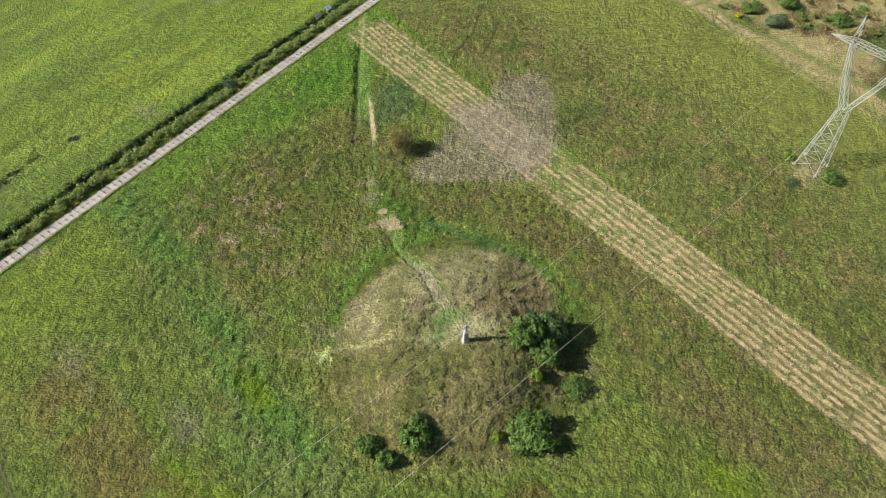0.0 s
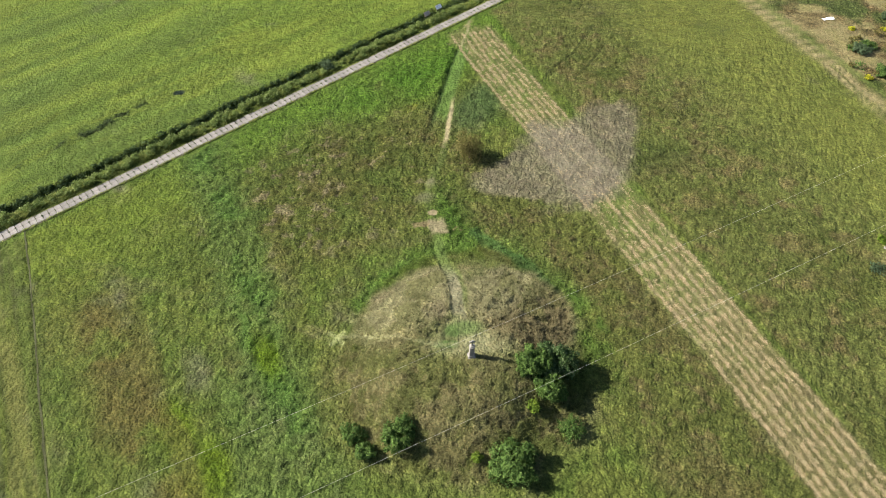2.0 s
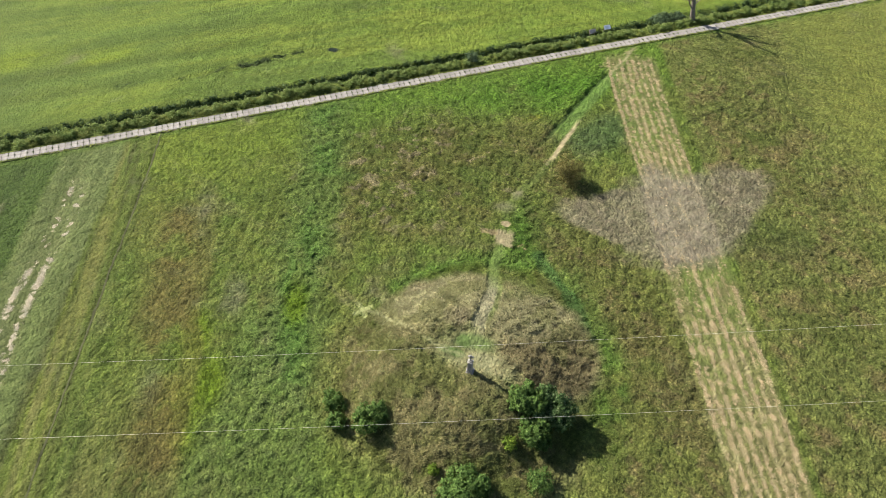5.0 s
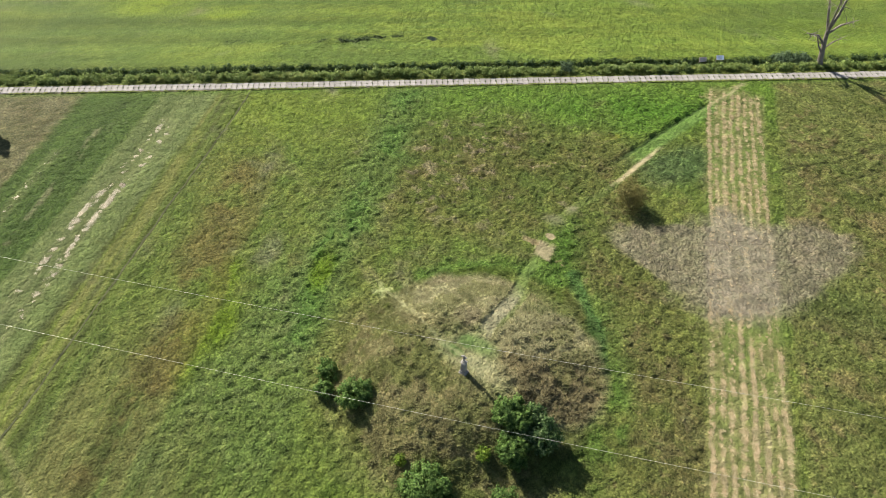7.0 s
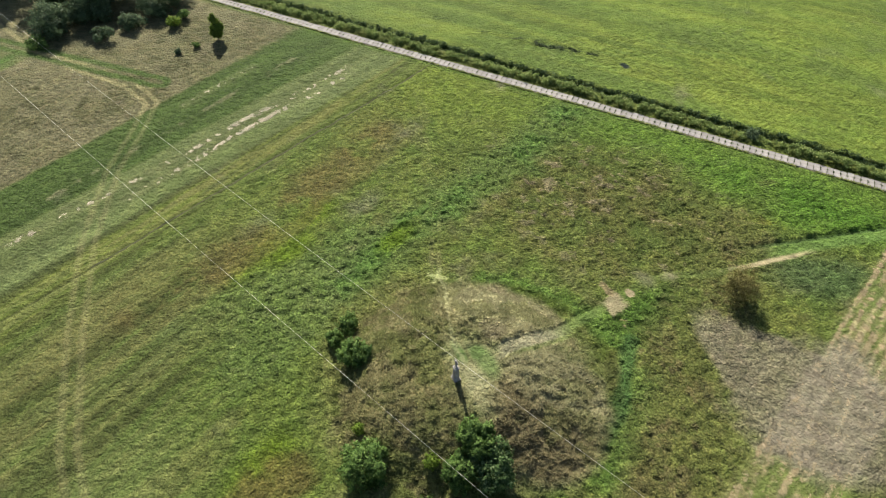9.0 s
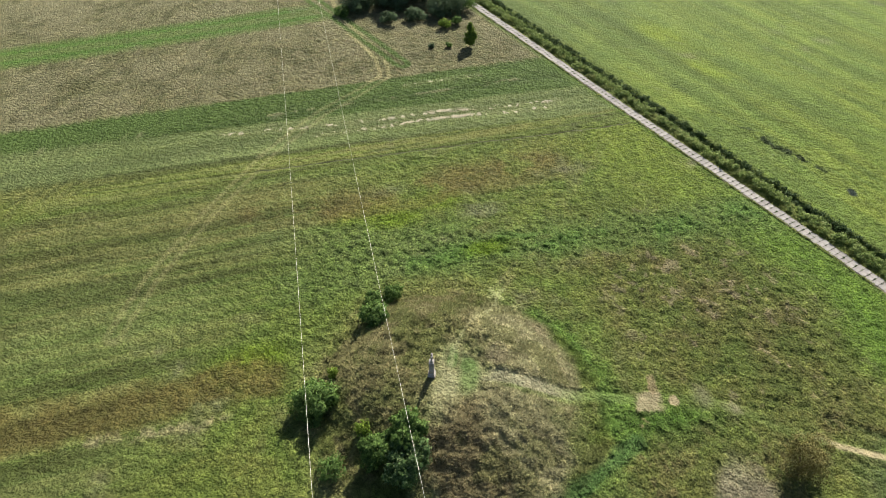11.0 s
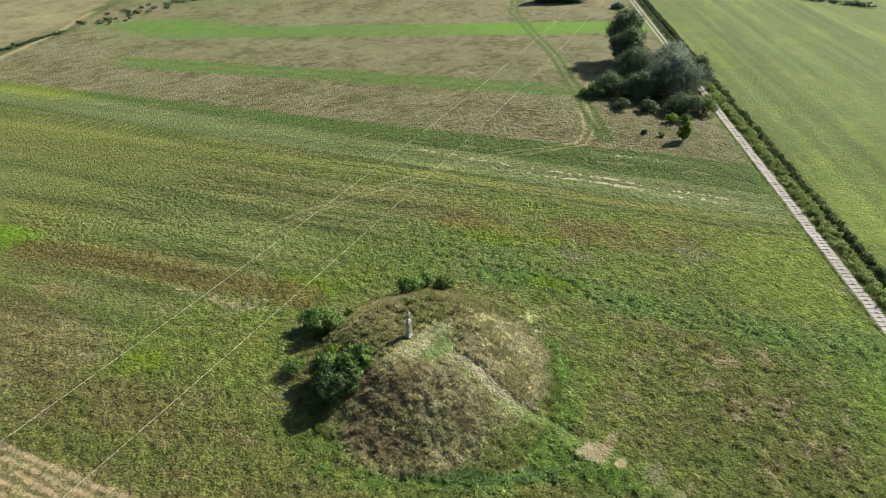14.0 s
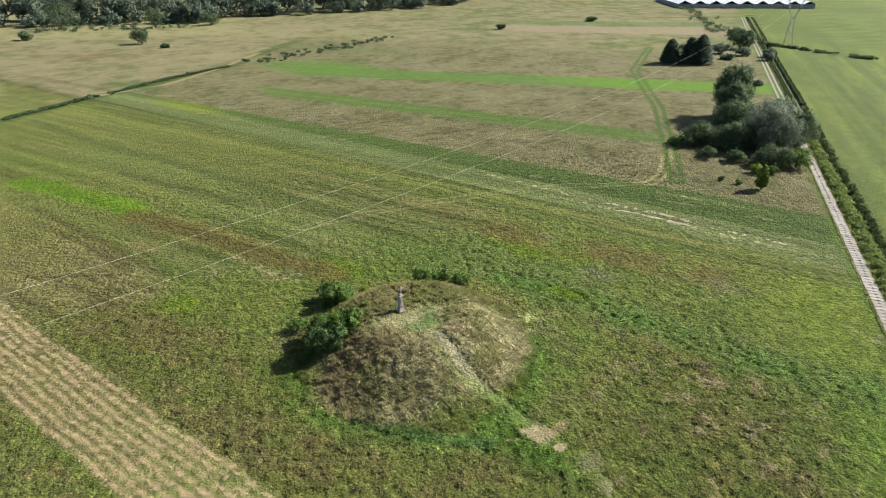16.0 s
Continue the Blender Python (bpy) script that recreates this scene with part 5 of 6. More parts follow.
def sheet_heap(place):
    """A crumpled plastic sheet with folds, thick at its rolled edges."""
    gx, gy = np.meshgrid(np.linspace(-1.3, 1.3, 27), np.linspace(-0.5, 0.5, 11))
    z = 0.10 + 0.34 * fbm(gx + 5, gy, 0.55, 95, 3) * (1 - 0.5 * np.abs(gx) / 1.3)
    px, py = gx + 0.16 * (fbm(gy, gx, 0.5, 96, 2) - 0.5), gy * (0.7 + 0.5 * fbm(gx, 0 * gx, 0.8, 97, 2))
    n = gx.size
    V = np.concatenate([np.column_stack([px.ravel(), py.ravel(), z.ravel()]), np.column_stack([px.ravel(), py.ravel(), z.ravel() - 0.03])])
    i = (np.arange(10)[:, None] * 27 + np.arange(26)[None, :]).ravel()
    top = np.column_stack([i, i + 1, i + 28, i + 27])
    ob = part("plastic_sheet", mesh_np("plastic_sheet", V, np.concatenate([top, top[:, ::-1] + n])), M_SHEET)
    ob.matrix_world = pose(*at(*place, 0.12), 0, 0, 25)
    tagged(ob, "crumpled white plastic sheet lying in dry scrubland", "plastic sheet")


sheet_heap((57.4, 145.0))


def conifer(place, h, r, seed, label, group):
    rng = np.random.default_rng(seed)
    t = thing("conifer", at(*place, 0.1), label, "tree", group)
    bm = bmesh.new()
    limb(bm, [(0, 0, -0.2), (0, 0, h * 0.5), (0, 0, h * 0.97)], [0.02 * h, 0.013 * h, 0.003 * h], 6)
    part("trunk", bm, M_BARK, t)
    n = 4200
    k = rng.random(n) ** 0.6
    zz = h * (0.06 + 0.94 * (1 - k))
    rr = r * k ** 0.5 * (0.9 + 0.1 * np.sin(zz * 4.0 + seed)) * rng.uniform(0.55, 1.1, n)
    a = rng.uniform(0, 2 * math.pi, n)
    P = np.column_stack([rr * np.cos(a), rr * np.sin(a), zz])
    o = np.column_stack([np.cos(a), np.sin(a), -0.35 * np.ones(n)]) * (0.6 * rng.uniform(0.6, 1.3, n))[:, None]
    w = np.column_stack([-np.sin(a), np.cos(a), rng.normal(size=n) * 0.3]) * 0.34
    V = np.stack([P - o, P - w, P + o, P + w], axis=1).reshape(-1, 3)
    part("crown", mesh_np("crown", V, np.arange(4 * n).reshape(-1, 4)), M_NEEDLE, t)


for i, (x, y, h, r) in enumerate(((-152.5, -138, 10.4, 4.6), (-160.5, -135.5, 11.2, 4.8), (-164.5, -133.5, 12.4, 5.4))):
    conifer((x, y), h, r, 70 + i, "dark dense spruce in a small group", "spruces in the fields")
bush((-209, -166), 7.0, 10.0, M_LEAF_DARK, "large dark round-crowned tree far along the road", 80, 3000, 0.55, "tree", 9, "far trees")
for i, (x, y, r, h) in enumerate(((-190, -155, 4.5, 4.5), (-196, -147, 4.0, 4), (-205, -140, 3.4, 4), (-199, -133, 3.0, 3.5), (-183, -140, 3.2, 2.5), (-172, -112, 3.0, 2.4), (-158, -88, 2.4, 2.2), (-180, -168, 3.0, 3.0), (-235, -205, 4, 4))):
    bush((x, y), r, h, M_LEAF_GREY, "grey-green willow scrub in the fields", 81 + i, 900, 0.5, "shrub", 6, "far scrub")
for i, (x, y, r, h) in enumerate(((82, -327, 7, 13), (80.5, -260, 5.5, 8), (143, -290, 4, 4.5), (67, -243, 2.4, 2.2), (-118.8, -266, 3.2, 3.0), (-189, -289, 4, 3.0), (137, -337, 13, 17), (50, -333, 6, 8))):
    bush((x, y), r, h, M_LEAF_DARK, "lone dark round-crowned tree in dry grassland", 95 + i, 1300, 0.42, "tree", 8, "far trees")

rng = np.random.default_rng(5)
tt = thing("small_tree", at(-84.6, 6.4, 0.1), "slender young yellow-green tree standing in dry grass", "tree")
bm = bmesh.new()
limb(bm, [(0, 0, -0.1), (0.05, 0.02, 2.0), (0.1, 0, 4.6)], [0.09, 0.07, 0.02], 6)
part("trunk", bm, M_BARK, tt)
V, F, N = leaf_cloud(rng, [(0, 0, 2.2, 1.2, 1.2, 1.2), (0.1, 0.1, 3.2, 1.15, 1.15, 1.2), (0, 0, 4.4, 0.8, 0.8, 1.1), (0.05, 0, 5.2, 0.4, 0.4, 0.7), (0, 0, 1.5, 0.9, 0.9, 0.8)], 6500, 0.17)
part("crown", leaf_mesh("crown", V, F, N), M_LEAF_YOUNG, tt)


def dead_tree():
    rng = np.random.default_rng(11)
    t = thing("dead_tree", at(-11.8, 141.6, 0.1), "tall bare dead tree with pale barkless limbs", "tree")
    bm = bmesh.new()
    limb(bm, [(0, 0, -0.2), (-0.23, -0.19, 1.2), (-0.8, -0.62, 4.5), (-1.22, -0.9, 7.5)], [0.75, 0.52, 0.42, 0.34], 10)
    part("trunk", bm, M_DEAD, t)
    ends = [((-0.4, 0.3, 7.4), (0.3, 1.2, 10.5), (0.6, 2.4, 14.0), 0.3), ((-0.4, 0.3, 7.4), (-1.0, 0.2, 10.0), (-1.2, -0.4, 13.5), 0.24),
            ((-0.3, 0.1, 4.6), (-1.0, -1.6, 6.8), (-2.2, -3.0, 7.0), 0.2), ((-0.4, 0.2, 6.6), (1.0, 1.8, 8.6), (2.6, 3.6, 9.6), 0.2),
            ((-0.3, 0.1, 3.6), (0.6, 1.6, 5.0), (1.4, 3.0, 5.8), 0.14), ((-0.2, 0.1, 2.6), (-0.6, -1.2, 4.6), (-0.9, -1.9, 6.6), 0.14), ((-0.4, 0.3, 7.5), (0.6, -0.8, 11.0), (1.2, -1.2, 14.5), 0.2)]
    lean = lambda p: (p[0] - 0.11 * p[2], p[1] - 0.16 * p[2], p[2])
    ends = [(lean(a), lean(b), lean(c), r) for a, b, c, r in ends]
    for a, b, c, r in ends:
        bm = bmesh.new()
        limb(bm, [a, b, Vector(b).lerp(Vector(c), 1.25)], [r * 1.25, r * 0.95, r * 0.25], 7)
        branch = part("branch", bm, M_DEAD, t)
        bm = bmesh.new()
        for k in range(14):
            f = rng.uniform(0.35, 1.0)
            p = Vector(b).lerp(Vector(c), f) if f > 0.2 else Vector(b)
            e = p + Vector(rng.normal(size=3) * np.array([0.9, 0.9, 0.7])) * 1.1
            limb(bm, [p, p.lerp(e, 0.5) + Vector((0, 0, 0.1)), e], [r * 0.3, r * 0.18, 0.015], 4)
        part("twigs", bm, M_DEAD, branch, "thin bare twigs")


dead_tree()


# ---- far woods and scrub, too many to count ----
def crowns_of(rng, spots, per, size):
    Vs, Fs, Ns, n = [], [], [], 0
    for x, y, r, h in spots:
        L = [(x, y, h * 0.45, r * 0.8, r * 0.8, h * 0.45)]
        for k in range(5):
            a = rng.uniform(0, 2 * math.pi)
            L.append((x + math.cos(a) * r * 0.55, y + math.sin(a) * r * 0.55, h * rng.uniform(0.35, 0.8), r * 0.5, r * 0.5, h * 0.24))
        V, F, N = leaf_cloud(rng, L, per, size)
        Vs.append(V), Fs.append(F + n), Ns.append(N)
        n += len(V)
    return np.concatenate(Vs), np.concatenate(Fs), np.concatenate(Ns)


rng = np.random.default_rng(9)
edge = [(230, -352), (170, -350), (108, -352), (58, -346), (24, -372), (-25, -378), (-60, -384), (-96, -395), (-135, -420), (-170, -470), (-300, -600)]
spots = []
for (x0, y0), (x1, y1) in zip(edge[:-1], edge[1:]):
    n = int(math.hypot(x1 - x0, y1 - y0) / 1.5)
    for k in range(n):
        f, back = rng.random(), rng.uniform(0, 48)
        spots.append((x0 + (x1 - x0) * f + 0.25 * back, y0 + (y1 - y0) * f - back, rng.uniform(3.5, 7.5), rng.uniform(13, 25) if back > 8 else rng.uniform(5, 13)))
V, F, N = crowns_of(rng, spots, 400, 0.80)
woods = part("woodland", leaf_mesh("woodland", V, F, N), M_LEAF_WOOD)
tagged(woods, "dense dark green wood edge behind the dry fields", "woodland", kind="stuff")
spots = []
for k in range(150):
    f = rng.random()
    spots.append((-228 - 36 * f + rng.normal() * 0.9 - 0.2 * (f > 0.5) * rng.uniform(0, 30), -176 + 116 * f + rng.normal() * 1.2, rng.uniform(0.8, 1.8), rng.uniform(0.8, 1.8)))
for k in range(120):
    a = rng.uniform(0, 1)
    spots.append((-232 - 120 * a + rng.normal() * 3, -212 - 250 * a + rng.normal() * 4, rng.uniform(1.2, 2.6), rng.uniform(1.2, 3.0)))
for k in range(65):
    a = rng.uniform(0, 1)
    spots.append((26 - 80 * a + rng.normal() * 3.5, -186 - 66 * a + rng.normal() * 4, rng.uniform(0.8, 1.8), rng.uniform(0.5, 1.4)))
for k in range(110):
    a = rng.uniform(0, 1)
    spots.append((104 - 27 * a + rng.normal() * 0.5, -95 - 37 * a + rng.normal() * 0.5, rng.uniform(0.5, 1.1), rng.uniform(0.4, 1.0)))
for k in range(120):
    a = rng.uniform(0, 1)
    spots.append((74 - 40 * a + rng.normal() * 0.6, -133 - 46 * a - 4 * math.sin(3.1 * a) + rng.normal() * 0.6, rng.uniform(0.5, 1.0), rng.uniform(0.3, 0.8)))
for k in range(60):
    spots.append((rng.uniform(60, 150), rng.uniform(-345, -318), rng.uniform(1.0, 2.4), rng.uniform(1.0, 3.0)))
V, F, N = crowns_of(rng, spots, 110, 0.26)
part("scrub", leaf_mesh("scrub", V, F, N), M_LEAF_DARK)
tagged(bpy.data.objects["scrub"], "grey-green scrub lining a far drainage ditch", "scrub", kind="stuff")


for name, mat, count, label in (("dry_scrub", M_LEAF_BROWN, 150, "low brown withered scrub on sandy ground"), ("green_scrub", M_LEAF, 70, "low green bramble scrub on sandy ground")):
    spots = []
    while len(spots) < count:
        x, y = rng.uniform(60, 105), rng.uniform(98, 158)
        if 3.0 - side(x, y, (84, 96), (57.7, 131.2)) > 2 and fbm(np.array([x]), np.array([y]), 8.0, 81, 2)[0] > 0.46:
            spots.append((x, y, rng.uniform(0.5, 1.6), rng.uniform(0.4, 1.3)))
    V, F, N = crowns_of(rng, spots, 130, 0.15)
    tagged(part(name, leaf_mesh(name, V, F, N), mat), label, "scrub", kind="stuff")


# ---- growth along the ditch ----
def belt(rng, n, u0, u1, d0, d1, h, width, per, lean=0.35):
    u, d = rng.uniform(u0, u1, n), rng.uniform(d0, d1, n)
    clump = fbm(u, d, 2.2, 51, 2)
    keep = rng.random(n) < np.clip((clump - 0.25) * 2.2, 0.1, 1)
    u, d, clump = u[keep], d[keep], clump[keep]
    p = ROAD_P[None, :] + u[:, None] * ROAD_U + d[:, None] * ROAD_N
    z, _, _ = ground_height(p[:, 0], p[:, 1])
    return blades(rng, np.column_stack([p, z]), h * (0.5 + clump), width, per, lean)


rng = np.random.default_rng(17)
V, F = belt(rng, 32000, -120, 125, 1.35, 3.9, 0.27, 0.13, 5, 1.2)
part("reeds", mesh_np("reeds", V, F), M_REED)
tagged(bpy.data.objects["reeds"], "tall yellow-green reeds on the bank between road and ditch", "reeds", kind="stuff")
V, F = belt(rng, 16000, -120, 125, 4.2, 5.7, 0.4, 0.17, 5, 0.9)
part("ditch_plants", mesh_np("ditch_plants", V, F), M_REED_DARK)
tagged(bpy.data.objects["ditch_plants"], "dark green rank growth filling the ditch", "ditch plants", kind="stuff")
V, F = belt(rng, 9000, -430, -120, 2.0, 3.6, 0.3, 0.3, 4, 1.0)
V2, F2 = belt(rng, 9000, -430, -120, 5.6, 6.6, 0.38, 0.28, 4, 0.9)
part("far_reeds", mesh_np("far_reeds", np.concatenate([V, V2]), np.concatenate([F, F2 + len(V)])), M_REED_DARK)
tagged(bpy.data.objects["far_reeds"], "dark reeds along the far stretch of the ditch", "reeds", kind="stuff")
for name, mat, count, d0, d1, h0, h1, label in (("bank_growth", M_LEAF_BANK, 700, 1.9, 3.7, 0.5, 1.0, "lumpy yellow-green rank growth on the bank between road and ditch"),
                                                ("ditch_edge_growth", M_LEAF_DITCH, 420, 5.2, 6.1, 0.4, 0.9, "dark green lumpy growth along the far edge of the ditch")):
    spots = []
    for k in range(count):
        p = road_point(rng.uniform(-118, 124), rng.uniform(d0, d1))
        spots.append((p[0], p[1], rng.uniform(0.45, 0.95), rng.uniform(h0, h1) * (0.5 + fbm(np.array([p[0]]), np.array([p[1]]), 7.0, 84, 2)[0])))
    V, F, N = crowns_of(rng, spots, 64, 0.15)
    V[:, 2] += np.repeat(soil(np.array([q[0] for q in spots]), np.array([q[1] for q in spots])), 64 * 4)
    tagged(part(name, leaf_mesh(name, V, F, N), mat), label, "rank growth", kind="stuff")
V = np.array([road_point(u, d, -0.62) for u in (-430, -350, -280, -200, -140) for d in (4.2, 6.9)])
F = np.array([[2 * i, 2 * i + 2, 2 * i + 3, 2 * i + 1] for i in range(4)])
water = part("water", mesh_np("water", V, F), M_WATER)
tagged(water, "still water at the bottom of the ditch", "water", kind="structure")


# ---- power line ----
LINE = Vector((0.772, 0.636, 0))
ARM = Vector((-0.636, 0.772, 0))


def pylon(place, label):
    t = thing("power_pylon", (place[0], place[1], 0.0), label, "pylon", "power line pylons")

    def pt(a, l, z):
        return ARM * a + LINE * l + Vector((0, 0, z))

    for sa in (-1, 1):
        for sl in (-1, 1):
            bm = bmesh.new()
            bar(bm, pt(1.95 * sa, 1.95 * sl, -0.3), pt(0.75 * sa, 0.75 * sl, 12.2), 0.075, 0.06)
            leg = part("leg", bm, M_STEEL, t)
            bm = box(bmesh.new(), (0.45, 0.45, 0.4), pt(1.95 * sa, 1.95 * sl, 0.1), 0.026)
            part("footing", bm, M_STONE_DARK, leg, "concrete footing")
    zs = [0.2, 2.8, 5.2, 7.4, 9.3, 10.9, 12.2]
    wd = [1.93 - 1.2 * z / 12.2 for z in zs]
    corners = ((-1, -1), (1, -1), (1, 1), (-1, 1))
    for f in range(4):
        bm = bmesh.new()
        (a0, l0), (a1, l1) = corners[f], corners[(f + 1) % 4]
        for k in range(6):
            bar(bm, pt(a0 * wd[k], l0 * wd[k], zs[k]), pt(a1 * wd[k + 1], l1 * wd[k + 1], zs[k + 1]), 0.028)
            bar(bm, pt(a1 * wd[k], l1 * wd[k], zs[k]), pt(a0 * wd[k + 1], l0 * wd[k + 1], zs[k + 1]), 0.028)
            bar(bm, pt(a0 * wd[k + 1], l0 * wd[k + 1], zs[k + 1]), pt(a1 * wd[k + 1], l1 * wd[k + 1], zs[k + 1]), 0.028)
        part("bracing", bm, M_STEEL, t)
    for s in (-1, 1):
        bm = bmesh.new()
        lo = [pt(s * a, l, 12.2) for a, l in ((0.0, -0.75), (0.0, 0.75), (0.75, 0.75), (0.75, -0.75))]
        hi = [pt(s * a, l, 17.5) for a, l in ((2.15, -0.42), (2.15, 0.42), (2.85, 0.42), (2.85, -0.42))]
        up = [pt(s * a, l, 21.8) for a, l in ((3.3, -0.42), (3.3, 0.42), (3.9, 0.42), (3.9, -0.42))]
        for A, B, n in ((lo, hi, 4), (hi, up, 3)):
            for k in range(4):
                bar(bm, A[k], B[k], 0.05)
                for q in range(n):
                    j = (k + 1) % 4
                    p0, p1 = A[k].lerp(B[k], q / n), A[j].lerp(B[j], (q + 1) / n)
                    bar(bm, p0, p1, 0.026)
                    bar(bm, A[j].lerp(B[j], q / n), A[k].lerp(B[k], (q + 1) / n), 0.04)
        part("fork", bm, M_STEEL, t)
        bm = bmesh.new()
        tip = pt(3.9 * s, 0, 26.0)
        for k in range(4):
            bar(bm, up[k] + Vector((0, 0, 1.0)), tip, 0.042)
            for q in range(3):
                bar(bm, (up[k] + Vector((0, 0, 1.0))).lerp(tip, q / 3), (up[(k + 1) % 4] + Vector((0, 0, 1.0))).lerp(tip, (q + 1) / 3), 0.04)
        part("peak", bm, M_STEEL, t)
    bm = bmesh.new()
    n = 14
    for k in range(n):
        a0, a1 = -7.0 + 14.0 * k / n, -7.0 + 14.0 * (k + 1) / n
        w0, w1 = min(0.42, 0.12 * (7.05 - abs(a0))), min(0.42, 0.12 * (7.05 - abs(a1)))
        for l in (-1, 1):
            bar(bm, pt(a0, l * w0, 21.6), pt(a1, l * w1, 21.6), 0.042)
            bar(bm, pt(a0, l * w0, 21.6 + 2 * w0), pt(a1, l * w1, 21.6 + 2 * w1), 0.042)
            bar(bm, pt(a0, l * w0, 21.6), pt(a1, l * w1, 21.6 + 2 * w1), 0.026)
        bar(bm, pt(a0, w0, 21.6), pt(a1, -w1, 21.6), 0.026)
        bar(bm, pt(a0, w0, 21.6 + 2 * w0), pt(a1, -w1, 21.6 + 2 * w1), 0.026)
        bar(bm, pt(a1, -w1, 21.6), pt(a1, w1, 21.6 + 2 * w1), 0.026)
    beam = part("crossbeam", bm, M_STEEL, t)
    for a in (-6.9, 0, 6.9):
        bm = bmesh.new()
        for k in range(10):
            bmesh.ops.create_cone(bm, cap_ends=True, segments=10, radius1=0.14, radius2=0.05, depth=0.13, matrix=Matrix.Translation(pt(a, 0, 21.3 - 0.16 * k)))
        part("insulator", bm, M_BARK, beam, "brown insulator string")
    return t


near_pylon = pylon((61.8, 79.2), "grey lattice steel pylon with a forked head and wide crossbeam")
far_pylon = copy_thing(near_pylon, pose(-242.0, -172.0, 0.0))


def cable(offset):
    """One sagging span between the two pylons."""
    a, b = Vector((61.8, 79.2, 23.3)) + ARM * offset, Vector((-242.0, -172.0, 23.3)) + ARM * offset
    bm = bmesh.new()
    pts = []
    for k in range(121):
        f = k / 120
        p = a.lerp(b, f)
        p.z -= 4 * 9.0 * f * (1 - f)
        pts.append(p)
    limb(bm, pts, [0.0095] * 121, 5)
    ob = part("power_cable", bm, M_WIRE)
    tagged(ob, "thin bright aluminium cable sagging between lattice pylons", "cable", "power cables")


cable(4.6)
cable(-3.5)


# ---- information boards by the road ----
def sign(place, turn, face, label):
    t = thing("information_board", at(*place, 0.1), label, "sign", "roadside boards", turn=turn)
    tilt = Matrix.Rotation(radians(-50), 4, "X")
    for s in (-1, 1):
        part("post", box(bmesh.new(), (0.1, 0.1, 1.2), (s * 0.6, 0.05, 0.55), 0.012), M_POST, t)
    part("frame", box(bmesh.new(), (1.56, 0.05, 0.96), (0, 0.0, 1.16), 0.012, tilt), M_POST, t)
    panel = part("panel", box(bmesh.new(), (1.45, 0.03, 0.85), (0, -0.03, 1.19), 0.008, tilt), face, t)
    bm = bmesh.new()
    for k in range(4):
        p = Matrix.Translation((0, -0.03, 1.19)) @ tilt @ Matrix.Translation((-0.1 + 0.06 * (k % 2), -0.018, 0.26 - 0.15 * k))
        bmesh.ops.create_cube(bm, size=1.0, matrix=p @ Matrix.Diagonal((0.95 - 0.2 * (k % 2), 0.006, 0.04, 1)))
    part("text_lines", bm, M_WALL, panel, "grey unreadable lines of print")


sign((-26.3, 124.5), ROAD_TURN, M_STONE_DARK, "dark grey sloping information board on two timber posts")
sign((-24.5, 127.3), ROAD_TURN, M_BOARD, "pale blue-grey sloping information board on two timber posts")


# ---- white sheds at the far end ----
def shed(place, turn):
    t = thing("shed", (*place, 0.0), "long low shed with a white gabled roof", "shed", "row of white sheds", turn=turn)
    bm = box(bmesh.new(), (9.2, 60.0, 3.0), (0, 0, 1.5), 0.05)
    part("wall", bm, M_WALL, t)
    for s in (-1, 1):
        bm = bmesh.new()
        box(bm, (5.4, 61.0, 0.15), (s * 2.42, 0, 4.1), 0.02, Matrix.Rotation(radians(26 * s), 4, "Y"))
        part("roof", bm, M_PANEL, t)


for k in range(9):
    f = k / 8
    shed((-305 - 88 * f, -378 + 30 * f), 165)


# ---- grass tufts and straw ----
def with_point_cover(me, col):
    a = me.color_attributes.new("cover", "FLOAT_COLOR", "POINT")
    a.data.foreach_set("color", np.column_stack([col, np.ones(len(col))]).astype(np.float32).ravel())
    return me


def tuft_material():
    m, n, l, b = material("sward_blades", 0.8, 0.12)
    l.new(soft_normal(n, l, 0.78), b.inputs["Normal"])
    at_ = n.new("ShaderNodeAttribute")
    at_.attribute_name = "cover"
    g = n.new("ShaderNodeNewGeometry")
    r = ramp(n, [(0.0, (0.92, 0.95, 0.88)), (0.5, (1.25, 1.26, 1.2)), (0.85, (1.55, 1.52, 1.46)), (1.0, (1.9, 1.85, 1.8))])
    l.new(g.outputs["Random Per Island"], r.inputs[0])
    c = mixrgb(n, l, "MULTIPLY", 1.0, at_.outputs["Color"], r.outputs[0])
    l.new(c, b.inputs["Base Color"])
    tr = n.new("ShaderNodeBsdfTranslucent")
    l.new(c, tr.inputs["Color"])
    mx = n.new("ShaderNodeMixShader")
    mx.inputs[0].default_value = 0.38
    l.new(b.outputs[0], mx.inputs[1])
    l.new(tr.outputs[0], mx.inputs[2])
    l.new(mx.outputs[0], n["Material Output"].inputs["Surface"])
    return m


M_SWARD = tuft_material()


def tufts(name, label, seed, n, region, height, width, per, lean, keep):
    rng = np.random.default_rng(seed)
    x0, x1, y0, y1 = region
    x, y = rng.uniform(x0, x1, n), rng.uniform(y0, y1, n)
    col, rough = cover(x, y)
    ok = (rng.random(n) < keep(x, y, rough))
    x, y, col, rough = x[ok], y[ok], col[ok], rough[ok]
    V, F = blades(rng, np.column_stack([x, y, soil(x, y)]), height * (0.45 + 0.9 * rough), width, per, lean)
    me = with_point_cover(mesh_np(name, V, F), np.repeat(col, per * 3, axis=0))
    tagged(part(name, me, M_SWARD), label, "grass", kind="stuff")


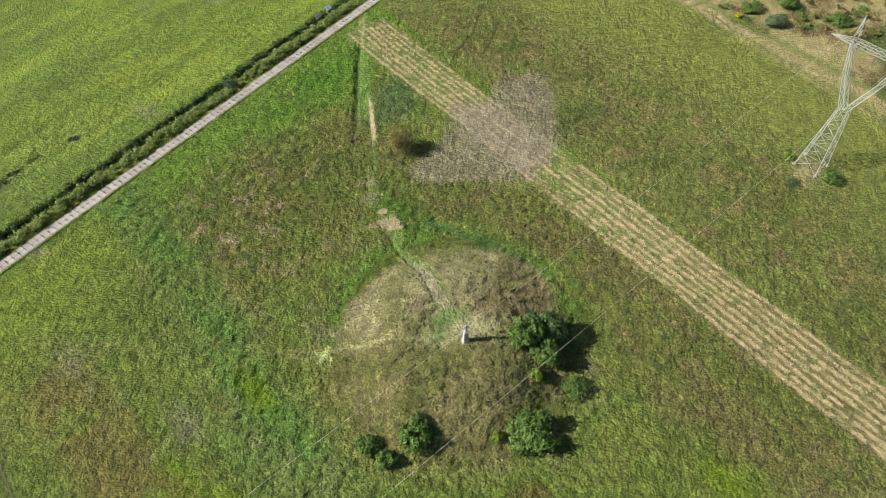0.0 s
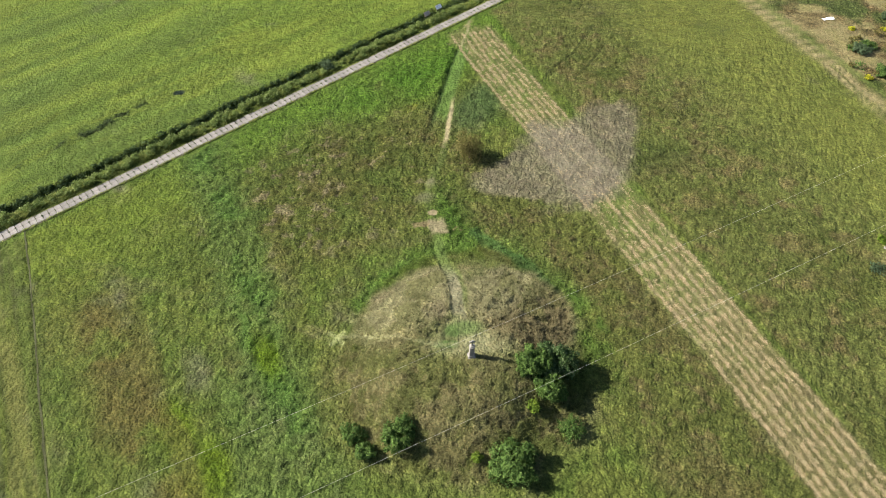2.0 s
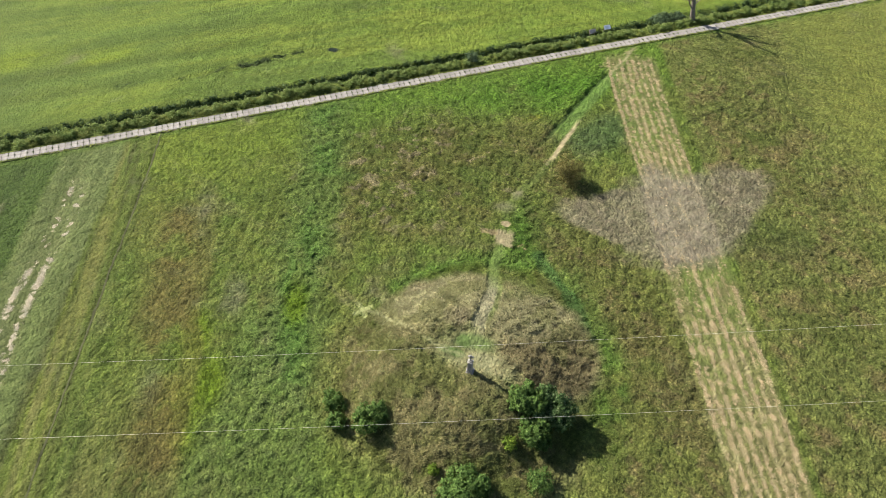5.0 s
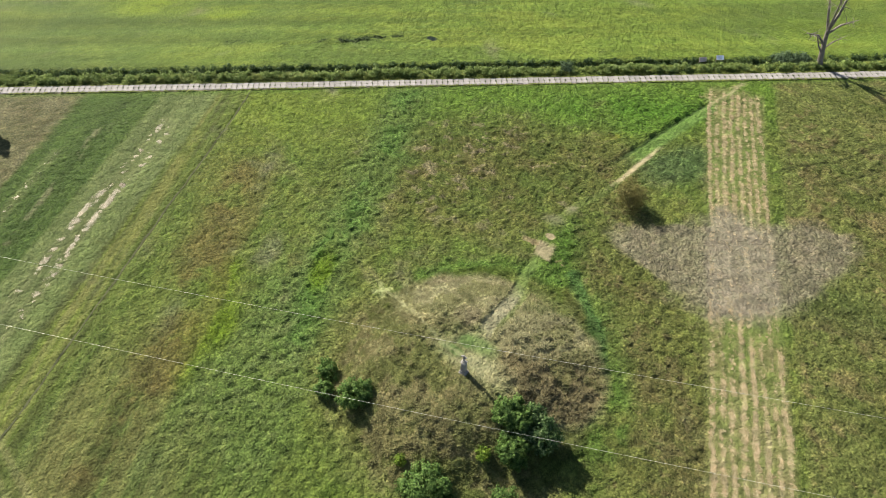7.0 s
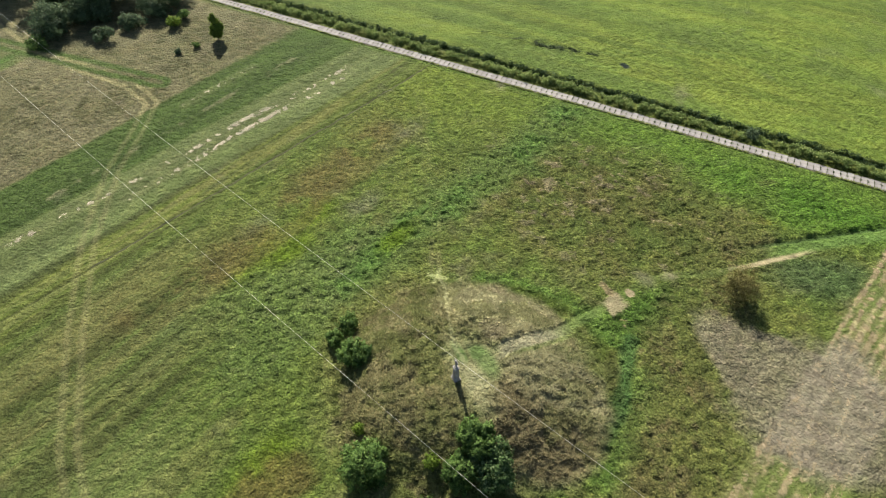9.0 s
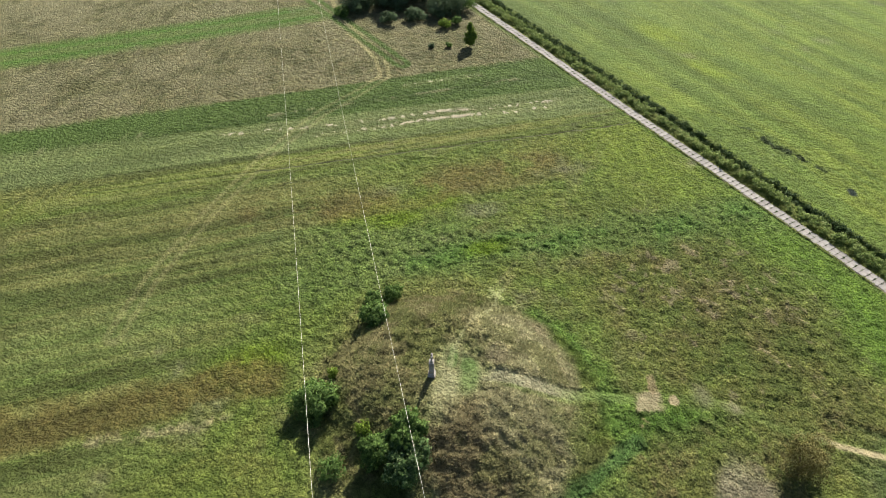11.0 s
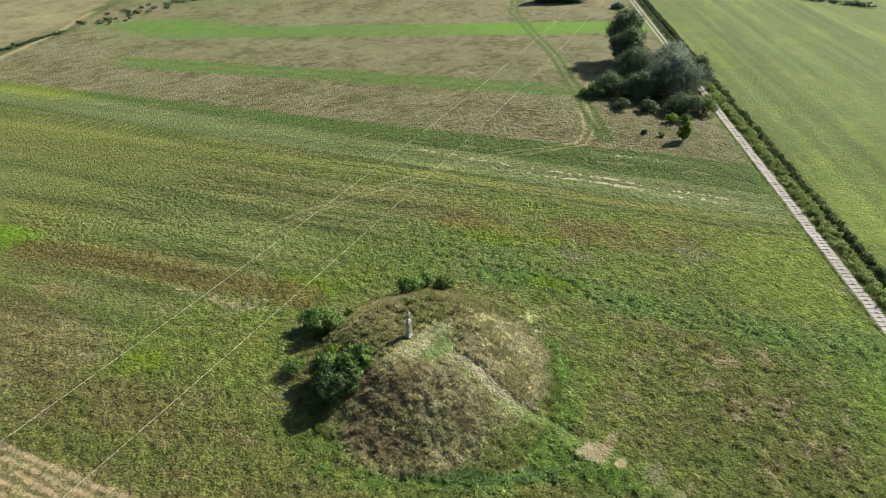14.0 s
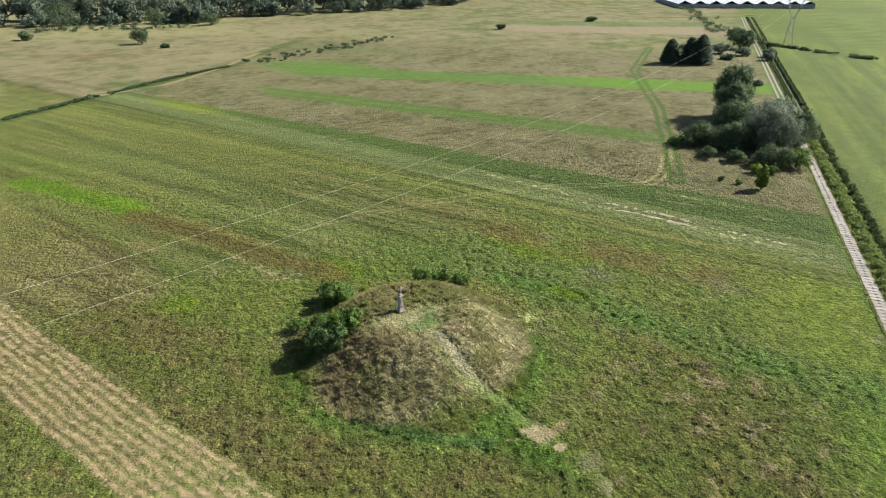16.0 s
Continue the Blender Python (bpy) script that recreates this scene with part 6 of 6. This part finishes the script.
def open_ground(x, y, rough):
    u, d = road_uv(x, y)
    pd = np.abs(seg_dist(x, y, PATH_PTS))
    clump = sstep(0.35, 0.62, fbm(x, y, 1.5, 61, 3))
    near = 1 - sstep(70, 125, np.hypot(x + 2, y - 50))
    return sstep(0.45, 1.0, rough) * 0.8 * (0.25 + 0.75 * clump) * ((d < -1.5) | (d > 7.0)) * (pd > 0.8) * (0.25 + 0.75 * near)


tufts("meadow_grass", "tussocky green and brown meadow grass", 101, 800000, (-100, 70, -30, 140), 0.15, 0.13, 5, 1.5, open_ground)
tufts("mound_grass", "long dry brown grass on the mound", 102, 36000, (-18, 19, 26, 65), 0.24, 0.09, 6, 1.1,
      lambda x, y, rough: (mound_r(x, y) < 0.98) * (np.abs(seg_dist(x, y, MOUND_PATH)) > 1.1) * sstep(0.1, 0.6, rough) * (0.35 + 0.65 * sstep(0.35, 0.6, fbm(x, y, 1.1, 62, 3))))

rng = np.random.default_rng(103)
n = 110000
sa, k = rng.uniform(-2, 128, n), rng.integers(0, 8, n)
sd = strip_west(sa) + 0.5 + ROW_GAP * k + rng.normal(size=n) * 0.2
ok = (sd > strip_west(sa)) & (sd < strip_east(sa))
sa, k, sd = sa[ok], k[ok], sd[ok]
n = len(sa)
sd = sd - 1.1 * (fbm(sa / 6.0, sd / 3.0, 1.5, 15) - 0.5) + 0.35 * (fbm(sa, sd, 0.9, 74, 2) - 0.5)
sp, sq = np.array([-15.0, 118.4]), np.array([53.5, 30.5])
t_ = (sq - sp) / np.linalg.norm(sq - sp)
P = sp + sa[:, None] * t_ + sd[:, None] * np.array([-t_[1], t_[0]])
fan = np.hypot((P[:, 0] - 9.5) / 10.0, (P[:, 1] - 88) / 11.0)
ok = (rng.random(n) < straw_strength(sa, k) * (1 - 0.3 * sstep(60, 90, sa))) & (fbm(P[:, 0], P[:, 1], 0.75, 63, 2) > 0.47) & (rng.random(n) < sstep(0.6, 1.3, fan) + 0.15)
P = P[ok]
V, F = blades(rng, np.column_stack([P, soil(P[:, 0], P[:, 1])]), np.full(len(P), 0.10), 0.085, 4, 1.6)
tagged(part("straw", mesh_np("straw", V, F), M_STRAW), "pale dry straw raked in rows on a mown strip", "straw", kind="stuff")
# old straw streaks on the western meadow
P = []
for pts, n in ((OLD_STRAW[0], 15000), (OLD_STRAW[1], 13000), (OLD_STRAW[2], 1500)):
    pts = np.array(pts)
    leg = np.concatenate([[0], np.cumsum(np.hypot(*np.diff(pts, axis=0).T))])
    f = rng.uniform(0, leg[-1], n)
    P.append(np.column_stack([np.interp(f, leg, pts[:, 0]), np.interp(f, leg, pts[:, 1])]) + rng.normal(size=(n, 2)) * 0.24)
P = np.concatenate(P)
P += (0.5 * (fbm(P[:, 0], P[:, 1], 3.2, 4) - 0.5))[:, None] * np.array([-0.78, -0.62])
ok = 0.4 * fbm(P[:, 0], P[:, 1], 1.1, 22, 3) + 0.6 * fbm(P[:, 0], P[:, 1], 0.65, 77, 2) > 0.60 - 0.19 * blob(P[:, 0], P[:, 1], -56.5, 15.5, 11.0, 5.0, 0.93, 0.3)
P = P[ok]
V, F = blades(rng, np.column_stack([P, soil(P[:, 0], P[:, 1])]), np.full(len(P), 0.08), 0.10, 3, 2.0)
tagged(part("old_straw", mesh_np("old_straw", V, F), M_STRAW_OLD), "bleached straw left in thin streaks on the meadow", "straw", kind="stuff")
# grass growing in the joints of the road
n = 1700
k = rng.integers(0, 232, n)
u, d = -112 + k * 1.02 - 0.51 + rng.normal(size=n) * 0.05, np.where(rng.random(n) < 0.8, rng.normal(size=n) * 0.14, rng.uniform(-1.0, 1.0, n))
P = ROAD_P + u[:, None] * ROAD_U + d[:, None] * ROAD_N
V, F = blades(rng, np.column_stack([P, np.full(n, 0.05)]), np.full(n, 0.12), 0.13, 6, 0.9)
tagged(part("joint_grass", mesh_np("joint_grass", V, F), M_REED_DARK), "dark grass tufts growing in the slab joints", "grass", kind="stuff")

# grass leaning over the road's edges
n = 5200
u, d = rng.uniform(-113, 128, n), np.where(rng.random(n) < 0.5, -1.0, 1.0) * (0.98 + np.abs(rng.normal(size=n)) * 0.14)
ok = fbm(u, d * 3, 2.0, 66, 3) > 0.36
u, d = u[ok], d[ok]
P = ROAD_P + u[:, None] * ROAD_U + d[:, None] * ROAD_N
V, F = blades(rng, np.column_stack([P, np.full(len(P), 0.03)]), np.full(len(P), 0.17), 0.13, 5, 1.3)
tagged(part("verge_grass", mesh_np("verge_grass", V, F), M_REED), "green grass growing over the edges of the road", "grass", kind="stuff")


# ---- pieces of the road, last ----
SLAB = slab_mesh(0.96, 1.95, 0.09, 0.02)
rng = np.random.default_rng(77)
for k in range(232):
    u = -112 + k * 1.02
    ob = new("slab", SLAB)
    ob.matrix_world = Matrix.Translation(road_point(u + rng.normal() * 0.01, rng.normal() * 0.04, -0.02 + rng.normal() * 0.008)) @ pose(0, 0, 0, rng.normal() * 0.5, rng.normal() * 0.5, ROAD_TURN + rng.normal() * 0.8)
    ob.parent = road
